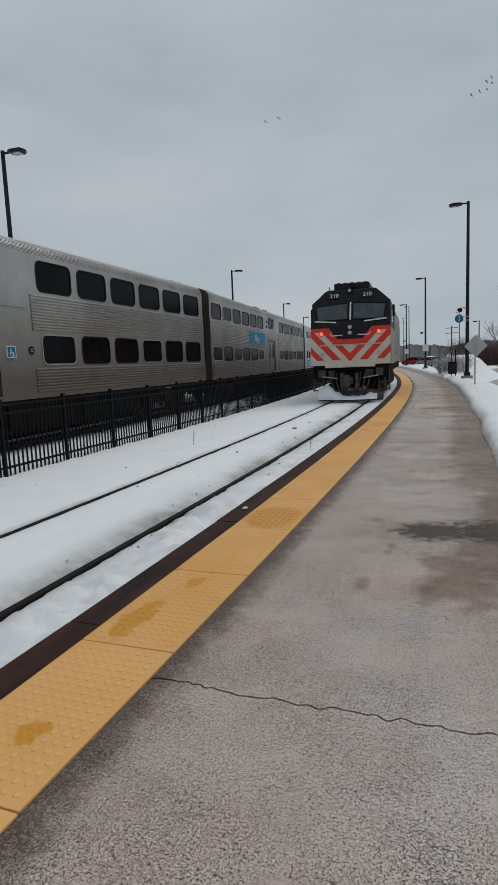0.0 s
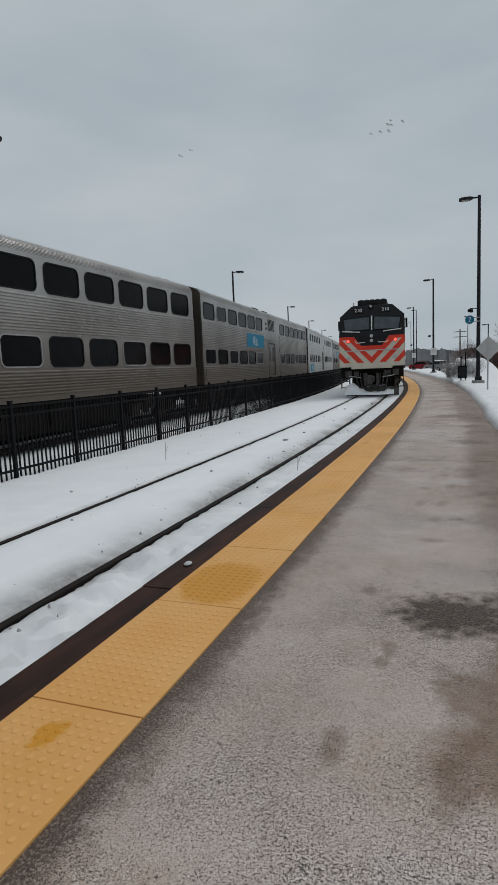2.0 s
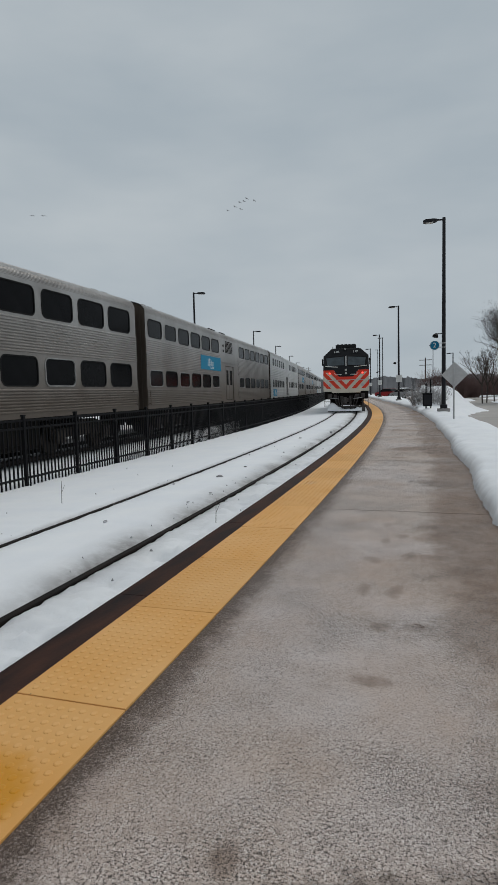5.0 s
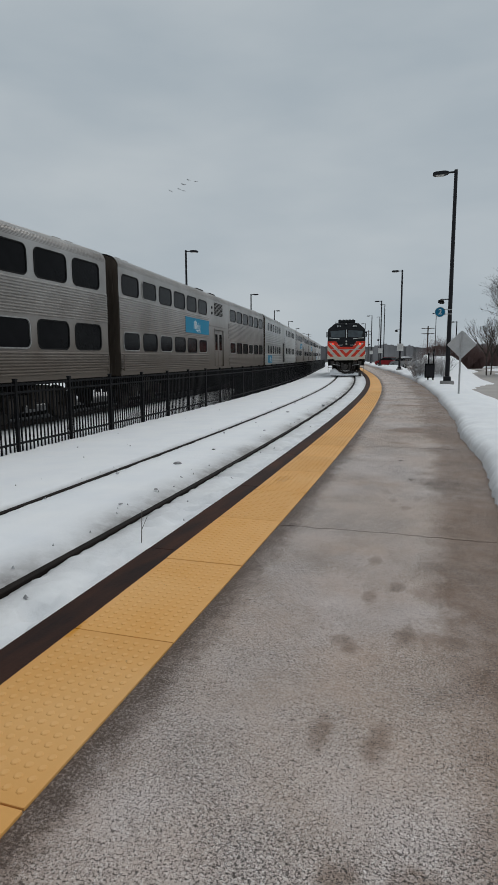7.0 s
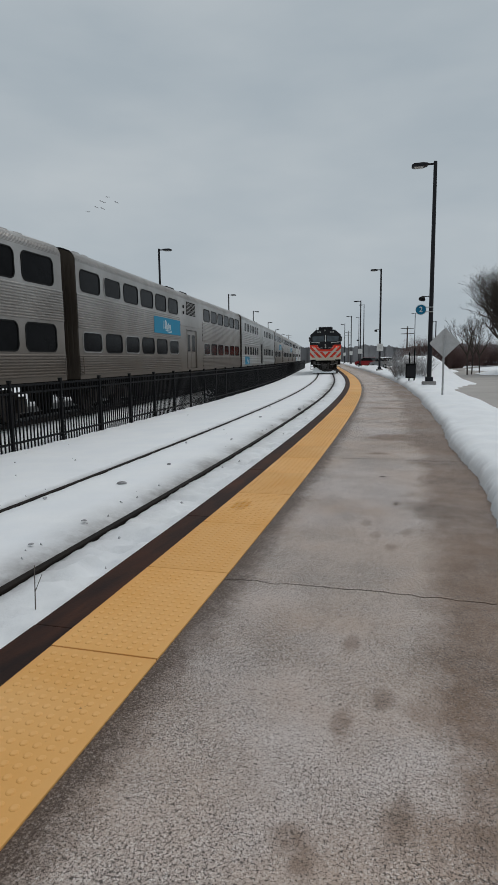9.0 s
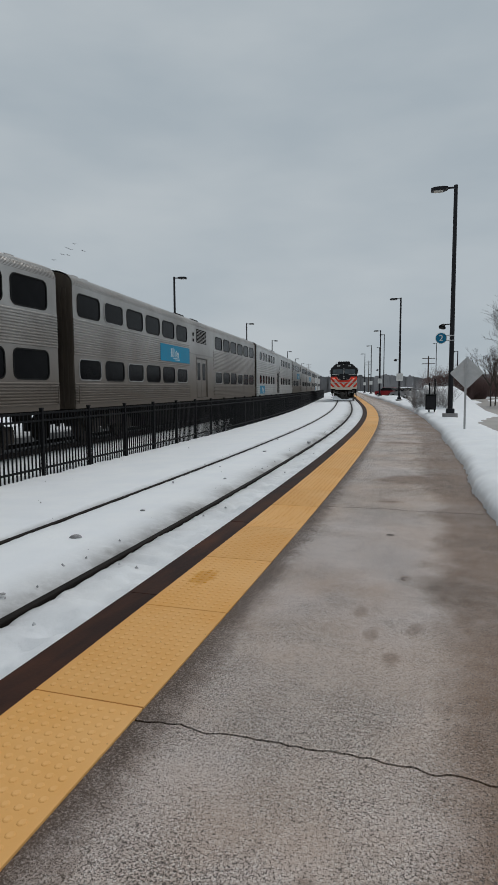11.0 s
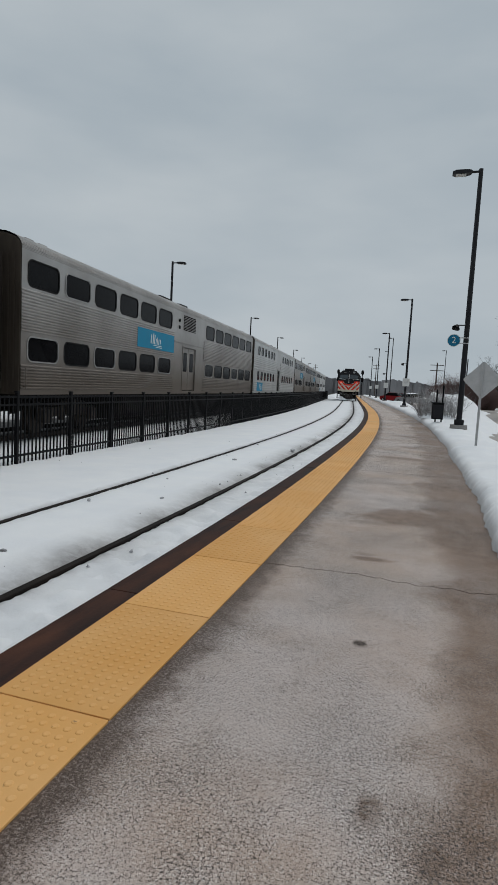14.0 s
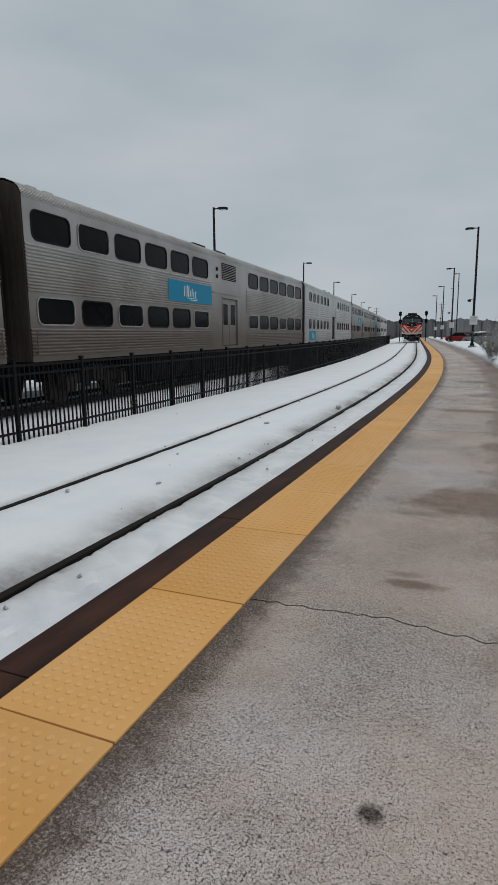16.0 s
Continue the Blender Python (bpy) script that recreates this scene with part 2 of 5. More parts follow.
    l.new(math_node(n, l, "SUBTRACT", 0.5, math_node(n, l, "MULTIPLY", oily, 0.42)), p.inputs["Specular IOR Level"])
    l.new(rough, p.inputs["Roughness"])
    height = math_node(n, l, "ADD", math_node(n, l, "MULTIPLY", math_node(n, l, "MINIMUM", chips, 0.3), math_node(n, l, "MULTIPLY", where, 0.35)), math_node(n, l, "MULTIPLY", fine, 0.4))
    height = math_node(n, l, "SUBTRACT", height, math_node(n, l, "MULTIPLY", math_node(n, l, "MAXIMUM", pits, holes), 1.0))
    bump_node(n, l, p, height, 0.9, 0.005)
    return m


def tactile_material(worn=False):
    """Yellow tactile panels: chalky on top, deep yellow where wet."""
    m, n, l, p = graph("worn_dome_top" if worn else "tactile_yellow")
    pos = coords(n, "World")
    big = noise_node(n, l, pos, 1.1, 5.0, 0.6)
    fine = noise_node(n, l, pos, 70, 3.0)
    col = mix_node(n, l, ramp_node(n, l, big, 0.34, 0.66), *((0.755, 0.395, 0.128), (0.80, 0.46, 0.185)) if worn else ((0.71, 0.355, 0.10), (0.76, 0.42, 0.155)))
    info = n.new("ShaderNodeObjectInfo")
    hs = n.new("ShaderNodeHueSaturation")
    l.new(math_node(n, l, "ADD", math_node(n, l, "MULTIPLY", info.outputs["Random"], 0.12), 0.95), hs.inputs["Value"])
    l.new(col, hs.inputs["Color"])
    col = hs.outputs["Color"]
    wet = None
    for s in ((-1.62, 6.36, 0.30, 0.46, 8), (-1.42, 2.7, 0.08, 0.10, 0), (-1.62, 3.85, 0.10, 0.30, 0), (-1.55, 4.5, 0.07, 0.12, 0), (-2.12, 13.9, 0.10, 0.22, 0),
              (-2.08, 9.55, 0.06, 0.14, 0)):
        f = spot(n, l, pos, *s[:4], soft=0.25, wob=0.3 if s[2] > 0.25 else 0.9, wscale=6.0 if s[2] > 0.25 else 13.0, turn=s[4])
        wet = f if wet is None else mix_node(n, l, 1.0, wet, f, "LIGHTEN")
    sep = n.new("ShaderNodeSeparateXYZ")
    l.new(pos, sep.inputs[0])
    dry = math_node(n, l, "MULTIPLY", math_node(n, l, "LESS_THAN", sep.outputs["Y"], 5.96), math_node(n, l, "GREATER_THAN", sep.outputs["Y"], 5.3))
    wet = math_node(n, l, "MULTIPLY", wet, math_node(n, l, "SUBTRACT", 1.0, dry))
    col = mix_node(n, l, math_node(n, l, "MULTIPLY", wet, 0.85), col, (0.60, 0.25, 0.004))
    p.inputs["Specular IOR Level"].default_value = 0.25
    specks = ramp_node(n, l, noise_node(n, l, pos, 26, 4.0, 0.65), 0.70, 0.74)
    col = mix_node(n, l, math_node(n, l, "MULTIPLY", specks, 0.6), col, (0.10, 0.06, 0.03))
    l.new(col, p.inputs["Base Color"])
    l.new(math_node(n, l, "SUBTRACT", 0.62, math_node(n, l, "MULTIPLY", wet, 0.3)), p.inputs["Roughness"])
    bump_node(n, l, p, fine, 0.2, 0.002)
    return m


def snow_material():
    """Old snow: soft lumps, fine crust, train-thrown brown grime, shade painted in under coaches."""
    m, n, l, p = graph("old_snow")
    pos = coords(n, "World")
    big = noise_node(n, l, pos, 1.3, 6.0, 0.6)
    fine = noise_node(n, l, pos, 28, 5.0, 0.6)
    at = n.new("ShaderNodeAttribute")
    at.attribute_name = "dirt_shade"
    col = mix_node(n, l, ramp_node(n, l, big, 0.3, 0.7), (0.83, 0.845, 0.87), (0.89, 0.895, 0.90))
    soot_shade = math_node(n, l, "MULTIPLY", at.outputs["Fac"], ramp_node(n, l, noise_node(n, l, pos, 5.5, 6.0, 0.7), 0.22, 0.58, (0.55, 0.55, 0.55), (1, 1, 1)))
    col = mix_node(n, l, math_node(n, l, "MINIMUM", soot_shade, 0.88), col, (0.17, 0.155, 0.148))
    # values near 1 go almost black: rail slots and painted shade under the coaches
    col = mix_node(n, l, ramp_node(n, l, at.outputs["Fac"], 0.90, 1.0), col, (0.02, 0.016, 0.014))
    l.new(col, p.inputs["Base Color"])
    p.inputs["Roughness"].default_value = 0.75
    p.inputs["Subsurface Weight"].default_value = 0.0
    bump_node(n, l, p, math_node(n, l, "ADD", fine, math_node(n, l, "MULTIPLY", big, 2.0)), 0.3, 0.012)
    return m


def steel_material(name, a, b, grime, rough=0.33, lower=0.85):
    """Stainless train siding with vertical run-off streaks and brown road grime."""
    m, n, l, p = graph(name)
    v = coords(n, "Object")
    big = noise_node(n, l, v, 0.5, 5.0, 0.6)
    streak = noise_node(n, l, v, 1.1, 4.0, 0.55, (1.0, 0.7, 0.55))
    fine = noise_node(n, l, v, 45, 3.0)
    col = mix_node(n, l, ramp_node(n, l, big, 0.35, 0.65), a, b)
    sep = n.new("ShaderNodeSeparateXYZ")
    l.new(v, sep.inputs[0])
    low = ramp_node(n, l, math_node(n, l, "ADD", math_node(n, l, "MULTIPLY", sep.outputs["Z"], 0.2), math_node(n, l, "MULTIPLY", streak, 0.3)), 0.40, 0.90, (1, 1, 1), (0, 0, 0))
    dirt_shade = math_node(n, l, "ADD", math_node(n, l, "MULTIPLY", low, lower), math_node(n, l, "MULTIPLY", ramp_node(n, l, streak, 0.45, 0.72), 0.22))
    col = mix_node(n, l, math_node(n, l, "MINIMUM", dirt_shade, 0.9), col, grime)
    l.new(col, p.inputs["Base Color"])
    l.new(math_node(n, l, "SUBTRACT", 0.9, math_node(n, l, "MULTIPLY", dirt_shade, 0.7)), p.inputs["Metallic"])
    l.new(math_node(n, l, "ADD", math_node(n, l, "MULTIPLY", dirt_shade, 0.3), rough), p.inputs["Roughness"])
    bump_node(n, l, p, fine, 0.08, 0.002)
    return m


def glass_material(name, tint, rough=0.08):
    m, n, l, p = graph(name)
    v = coords(n, "Object")
    smudge = noise_node(n, l, v, 2.2, 5.0, 0.6)
    l.new(mix_node(n, l, ramp_node(n, l, smudge, 0.3, 0.75), tint, tuple(c * 1.9 for c in tint)), p.inputs["Base Color"])
    l.new(math_node(n, l, "ADD", math_node(n, l, "MULTIPLY", smudge, 0.12), rough), p.inputs["Roughness"])
    p.inputs["Specular IOR Level"].default_value = 0.05
    return m


def glow_material(name, color, strength):
    m, n, l, p = graph(name)
    p.inputs["Base Color"].default_value = (*color, 1)
    p.inputs["Emission Color"].default_value = (*color, 1)
    p.inputs["Emission Strength"].default_value = strength
    return m


CONCRETE = concrete_material()
TACTILE = tactile_material()
TACTILE_WORN = tactile_material(True)
SNOW = snow_material()
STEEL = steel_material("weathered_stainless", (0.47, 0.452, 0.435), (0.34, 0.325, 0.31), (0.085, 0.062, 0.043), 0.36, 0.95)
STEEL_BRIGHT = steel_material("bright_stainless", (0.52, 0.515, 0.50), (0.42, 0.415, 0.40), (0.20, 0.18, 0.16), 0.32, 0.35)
END_WALL = surface("sooty_end_wall", (0.045, 0.035, 0.027), (0.08, 0.064, 0.050), 0.85, 0.0, 1.5, 40, stretch=(2, 2, 0.3), spec=0.2)
WINDOW_GLASS = glass_material("dark_train_glass", (0.004, 0.004, 0.0045))
RUBBER = surface("window_rubber", (0.008, 0.008, 0.008), (0.014, 0.014, 0.014), 0.8, spec=0.15)
ALUMINIUM = surface("window_aluminium", (0.42, 0.41, 0.40), (0.30, 0.29, 0.28), 0.4, 0.6)
UNDERFRAME = surface("underframe_soot", (0.006, 0.005, 0.005), (0.014, 0.012, 0.010), 0.9, 0.0, 2.0, 30, spec=0.1)
WHEEL_STEEL = surface("wheel_steel", (0.02, 0.016, 0.014), (0.045, 0.036, 0.03), 0.7, 0.2, spec=0.2)
SIGN_BLUE = surface("sign_blue", (0.004, 0.13, 0.24), (0.006, 0.15, 0.27), 0.5, 0, 2.0, 60, 0.05, grain=0.1, spec=0.2)
TEAL = surface("teal_panel", (0.003, 0.19, 0.33), (0.005, 0.22, 0.37), 0.5, 0, 2.0, 60, 0.05, grain=0.1, spec=0.2)
WHITE_PAINT = surface("white_paint", (0.74, 0.74, 0.72), (0.66, 0.66, 0.64), 0.5, 0, 3, 60, 0.05)
RAIL_STEEL = surface("dark_rail", (0.010, 0.008, 0.007), (0.022, 0.016, 0.013), 0.75, 0.0, 4, 60, space="World", spec=0.15)
BALLAST = surface("dark_ballast", (0.012, 0.010, 0.009), (0.035, 0.028, 0.024), 0.95, 0, 6, 45, 0.6, 0.02, "World", spec=0.1)
EDGE_BOARD = surface("dark_edge_timber", (0.013, 0.009, 0.009), (0.075, 0.031, 0.019), 0.75, 0, 1.6, 50, 0.3, 0.004, "World", vary=0.3, stretch=(3, 0.6, 1), spec=0.18)
BLACK_METAL = surface("black_powder_coat", (0.004, 0.004, 0.005), (0.008, 0.008, 0.009), 0.6, 0.0, 4, 90, 0.05, spec=0.12)
POLE_BLACK = surface("dark_bronze_pole", (0.010, 0.010, 0.013), (0.018, 0.018, 0.021), 0.5, 0.0, 3, 70, 0.05, spec=0.2)
FOOTING = surface("grey_footing", (0.30, 0.29, 0.28), (0.22, 0.21, 0.20), 0.85, 0, 3, 40)
GALVANISED = surface("galvanised_steel", (0.44, 0.445, 0.445), (0.53, 0.53, 0.53), 0.5, 0.4, 6, 60, 0.05)
ASPHALT = surface("salted_asphalt", (0.36, 0.335, 0.31), (0.44, 0.41, 0.385), 0.85, 0, 0.35, 60, 0.4, 0.006, "World", grain=0.15, spec=0.2)
BARK = surface("bare_bark", (0.055, 0.044, 0.038), (0.095, 0.078, 0.068), 0.9, 0, 2.5, 30, spec=0.1)
FROSTED = surface("snow_dusted_twigs", (0.20, 0.175, 0.16), (0.58, 0.58, 0.59), 0.9, 0, 7.0, 30, spec=0.1)
TWIG = surface("winter_twigs", (0.10, 0.085, 0.075), (0.19, 0.165, 0.145), 0.9, 0, 2.5, 30, spec=0.1)
BRUSH = surface("reddish_brush", (0.12, 0.078, 0.072), (0.19, 0.13, 0.12), 0.95, 0, 0.8, 10, 0.4, 0.05, spec=0.05)
# pale grey because the haze of distance is mixed into the base colour
HAZED_WOODS = surface("hazed_bare_woods", (0.15, 0.150, 0.156), (0.25, 0.246, 0.25), 0.95, 0, 0.045, 0.5, 0.3, 0.2, "World", spec=0.0)
LOCO_BLACK = surface("loco_black", (0.006, 0.007, 0.009), (0.012, 0.012, 0.014), 0.45, 0, 2, 60, 0.05, spec=0.2)
LOCO_RED = surface("loco_orange_red", (0.74, 0.05, 0.022), (0.64, 0.042, 0.02), 0.45, 0, 2.2, 50, 0.05, grain=0.12, spec=0.25)
LOCO_BEIGE = surface("loco_silver_beige", (0.66, 0.61, 0.51), (0.56, 0.51, 0.42), 0.5, 0, 1.8, 50, 0.05, grain=0.15, spec=0.3)
LOCO_SIDE = surface("loco_side_grey", (0.30, 0.29, 0.275), (0.22, 0.21, 0.195), 0.5, 0.2, 1.2, 50, 0.05)
WINDSHIELD = glass_material("windshield_glass", (0.03, 0.04, 0.046), 0.05)
WINDSHIELD.node_tree.nodes["Principled BSDF"].inputs["Specular IOR Level"].default_value = 0.5
PILOT_GREY = surface("grimy_pilot_steel", (0.035, 0.032, 0.03), (0.11, 0.10, 0.094), 0.7, 0.2, 4, 40, 0.3, spec=0.25)
LAMP_GLASS = surface("lamp_lens", (0.55, 0.55, 0.52), (0.42, 0.42, 0.40), 0.15, 0, 4, 60, 0.02)
RED_LIGHT = glow_material("red_marker_light", (1.0, 0.10, 0.07), 1.6)
CAR_RED = surface("car_red", (0.30, 0.012, 0.016), (0.24, 0.01, 0.014), 0.3, 0, 1.5, 60, 0.02)
CAR_DARK = surface("car_dark", (0.02, 0.022, 0.026), (0.035, 0.036, 0.04), 0.3, 0, 1.5, 60, 0.02)
CAR_SILVER = surface("car_silver", (0.35, 0.36, 0.37), (0.28, 0.29, 0.30), 0.32, 0.5, 1.5, 60, 0.02)
DIRTY_ICE = surface("dirty_ice", (0.20, 0.19, 0.185), (0.62, 0.63, 0.65), 0.8, 0, 9, 60, 0.4, 0.004, "World", spec=0.2)
BIRD_DARK = surface("gull_grey", (0.10, 0.10, 0.11), (0.18, 0.18, 0.19), 0.8)
BIRD_WHITE = surface("gull_white", (0.62, 0.62, 0.62), (0.52, 0.52, 0.52), 0.8)


# ---- the line of the railway: a long left-hand bend ----
BEND_Y = (0.0, 12.0, 30.0, 40.0, 50.0, 60.0, 72.0)
BEND_SLOPE = (-0.0339, -0.057, -0.1035, -0.14, -0.165, -0.185, -0.192)
LINE_Y = np.arange(-80.0, 460.1, 0.25)
_step = np.interp(LINE_Y, BEND_Y, BEND_SLOPE)
LINE_X = np.concatenate(([0.0], np.cumsum((_step[1:] + _step[:-1]) * 0.125)))
LINE_X = LINE_X - np.interp(0.0, LINE_Y, LINE_X) - 1.0384
RAIL_Z = -0.14


def slope(y):
    return float(np.interp(y, BEND_Y, BEND_SLOPE))


def on_line(y, off, z=0.0):
    """The place off metres to the left of the platform's yellow edge line, at y along it."""
    s = slope(y)
    k = math.hypot(1, s)
    return Vector((float(np.interp(y, LINE_Y, LINE_X)) - off / k, y + off * s / k, z))


def heading(y):
    return math.degrees(math.atan(-slope(y)))


def along(y, off, z=0.0):
    p = on_line(y, off, z)
    return pose(p.x, p.y, p.z, 0, 0, heading(y))


# ---- mesh helpers ----
def finish(bm, name, material, smooth=False):
    me = bpy.data.meshes.new(name)
    bmesh.ops.recalc_face_normals(bm, faces=bm.faces)
    bm.to_mesh(me)
    bm.free()
    for mt in (material if isinstance(material, (list, tuple)) else [material]):
        me.materials.append(mt)
    if smooth:
        for f in me.polygons:
            f.use_smooth = True
    return me


def part(name, bm, material, parent=None, label="", smooth=False, m=None):
    me = bm if isinstance(bm, bpy.types.Mesh) else finish(bm, name, material, smooth)
    ob = new(name, me)
    if parent is not None:
        ob.parent = parent
    if m is not None:
        ob.matrix_basis = m
    if label:
        ob["label"] = label
    return ob


def thing(name, label, category, m=None, group="", kind=""):
    e = new(name)
    e.empty_display_size = 0.2
    if m is not None:
        e.matrix_basis = m
    return tagged(e, label, category, group, kind)


def box(bm, x0, x1, y0, y1, z0, z1, bevel=0.0, m=None):
    r = bmesh.ops.create_cube(bm, size=1.0)
    vs = r["verts"]
    bmesh.ops.scale(bm, vec=(x1 - x0, y1 - y0, z1 - z0), verts=vs)
    bmesh.ops.translate(bm, vec=((x0 + x1) / 2, (y0 + y1) / 2, (z0 + z1) / 2), verts=vs)
    if bevel:
        es = list({e for v in vs for e in v.link_edges})
        rb = bmesh.ops.bevel(bm, geom=es, offset=bevel, segments=2, affect="EDGES", profile=0.6)
        vs = list({v for f in rb["faces"] for v in f.verts} | {v for v in vs if v.is_valid})
    if m is not None:
        bmesh.ops.transform(bm, matrix=m, verts=vs)
    return bm


def rod(bm, a, b, ra, rb=None, seg=8, cap=True):
    """A tapered round bar from a to b."""
    a, b = Vector(a), Vector(b)
    d = b - a
    r = bmesh.ops.create_cone(bm, cap_ends=cap, segments=seg, radius1=ra, radius2=ra if rb is None else rb, depth=d.length)
    m = Matrix.Translation((a + b) / 2) @ d.to_track_quat("Z", "Y").to_matrix().to_4x4()
    bmesh.ops.transform(bm, matrix=m, verts=r["verts"])
    return bm


def prism(bm, pts, axis, lo, hi):
    """A closed outline pushed along an axis from lo to hi."""
    def at(p, d):
        return {"x": (d, p[0], p[1]), "y": (p[0], d, p[1]), "z": (p[0], p[1], d)}[axis]
    a = [bm.verts.new(at(p, lo)) for p in pts]
    b = [bm.verts.new(at(p, hi)) for p in pts]
    bm.faces.new(a)
    bm.faces.new(b[::-1])
    for i in range(len(pts)):
        j = (i + 1) % len(pts)
        bm.faces.new((a[i], b[i], b[j], a[j]))
    return bm


def grid_mesh(name, rows, material, smooth=True, dirt_shade=None):
    """A sheet from rows of points; dirt: a value for each point."""
    nr, nc = len(rows), len(rows[0])
    verts = [p for r in rows for p in r]
    faces = [(i * nc + j, i * nc + j + 1, (i + 1) * nc + j + 1, (i + 1) * nc + j) for i in range(nr - 1) for j in range(nc - 1)]
    me = bpy.data.meshes.new(name)
    me.from_pydata([tuple(v) for v in verts], [], faces)
    me.materials.append(material)
    if smooth:
        for f in me.polygons:
            f.use_smooth = True
    if dirt_shade is not None:
        at = me.attributes.new("dirt_shade", "FLOAT", "POINT")
        at.data.foreach_set("value", [float(d) for r in dirt_shade for d in r])
    me.update()
    return me


def stations(y0, y1, near, far):
    """Steps along the line that grow with distance."""
    out, y = [], y0
    while y < y1:
        out.append(y)
        y += near + (far - near) * min(1.0, max(0.0, (y - 22.0) / 90.0))
    return out + [y1]


def lump(x, y, scale, seed=0.0):
    return noise.noise(Vector((x * scale + seed, y * scale - seed, seed)))


# ---- setting: ground, platform, track bed ----
def build_ground():
    rows = []
    ys = [-700, -200, -60, 0, 60, 120, 200, 320, 500, 900, 1600]
    xs = [-1200, -500, -200, -100, -60, -40, -20, 0, 40, 100, 300, 900]
    for y in ys:
        rows.append([(x, y, -0.62) for x in xs])
    ob = new("ground", grid_mesh("ground", rows, SNOW))
    tagged(ob, "flat snow-covered ground reaching the horizon", "ground", kind="structure")


def build_track_snow():
    """Snow between the platform and beyond the far track, with melted slots along the rails."""
    # last value: grime beside the rails, with shade of slots and slopes painted in
    prof = [(0.84, -0.10, 0.03, 0.7), (0.90, -0.085, 0.05, 0.30), (0.97, -0.09, 0.065, 0.18), (1.05, -0.10, 0.075, 0.12), (1.13, -0.115, 0.075, 0.12), (1.22, -0.12, 0.065, 0.16), (1.32, -0.12, 0.055, 0.22),
            (1.42, -0.125, 0.04, 0.30), (1.50, -0.135, 0.03, 0.42), (1.55, -0.145, 0.02, 0.58), (1.585, -0.155, 0.012, 0.8), (1.602, -0.19, 0.004, 1.0), (1.65, -0.21, 0.0, 1.0), (1.694, -0.19, 0.004, 1.0),
            (1.708, -0.175, 0.010, 0.88), (1.735, -0.164, 0.014, 0.86), (1.775, -0.150, 0.018, 0.78), (1.82, -0.135, 0.020, 0.66), (1.88, -0.120, 0.02, 0.50), (1.95, -0.107, 0.016, 0.32), (2.05, -0.10, 0.012, 0.16), (2.2, -0.10, 0.010, 0.04), (2.4, -0.10, 0.010, 0.02), (2.65, -0.105, 0.010, 0.0),
            (2.9, -0.115, 0.01, 0.03), (3.04, -0.128, 0.008, 0.2), (3.07, -0.135, 0.006, 0.4), (3.088, -0.20, 0.003, 1.0), (3.15, -0.22, 0.0, 1.0), (3.215, -0.22, 0.003, 1.0),
            (3.235, -0.145, 0.008, 0.45), (3.34, -0.125, 0.012, 0.06), (3.7, -0.13, 0.014, 0.0), (4.2, -0.15, 0.018, 0.0), (4.8, -0.175, 0.02, 0.0), (5.4, -0.20, 0.025, 0.0),
            (5.95, -0.225, 0.03, 0.0), (6.15, -0.235, 0.03, 0.0), (6.6, -0.28, 0.04, 0.0), (7.3, -0.34, 0.04, 0.05), (7.9, -0.34, 0.03, 0.05), (8.4, -0.33, 0.03, 0.08), (8.9, -0.32, 0.02, 0.2),
            # from 9.7 outwards the snow is blackened to paint shade below the coaches
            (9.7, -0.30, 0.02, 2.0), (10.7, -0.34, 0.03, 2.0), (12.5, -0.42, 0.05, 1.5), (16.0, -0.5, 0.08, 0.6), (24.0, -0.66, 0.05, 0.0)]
    rows, dirt_shade = [], []
    for y in stations(-7.0, 330.0, 0.06, 1.6):
        r, d = [], []
        for off, z, amp, dv in prof:
            p = on_line(y, off)
            wob = lump(p.x, p.y, 2.6, 3.1) * 0.6 + lump(p.x, p.y, 7.0, 9.3) * 0.4
            sway = 0.0
            if 1.5 < off < 1.6 or 1.70 < off < 1.9:
                sway = 0.016 * lump(off, y, 4.1, 2.0) + 0.012 * lump(off * 3, y, 13.0, 7.0) + 0.008 * lump(off * 3, y, 29.0, 3.0)
                wob += 0.7 * lump(p.x, p.y, 17.0, 2.2)
            elif 3.0 < off < 3.1 or 3.21 < off < 3.3:
                sway = 0.007 * lump(off, y, 4.1, 2.0) + 0.008 * lump(off * 3, y, 13.0, 7.0)
            elif 0.8 < off < 1.5:
                wob += 0.5 * lump(p.x, p.y, 15.0, 4.2) + 0.35 * lump(p.x, p.y, 6.0, 8.8)
                wob *= 1.0 + 0.9 * min(1.0, max(0.0, (9.5 - y) / 4.0))
                sway = (0.03 * lump(off, y, 7.0, 1.0) + 0.02 * lump(off * 2, y, 17.0, 6.0)) * min(1.0, max(0.25, (10.5 - y) / 4.0))
            p = on_line(y, off + sway, z + amp * wob * 1.6)
            r.append(p)
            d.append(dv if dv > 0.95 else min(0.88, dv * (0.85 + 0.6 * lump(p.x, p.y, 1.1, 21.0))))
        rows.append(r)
        dirt_shade.append(d)
    ob = new("track_snow", grid_mesh("track_snow", rows, SNOW, True, dirt_shade))
    tagged(ob, "packed snow over the track bed, dirty beside the rails, shade painted in under the coaches", "snow", kind="structure")


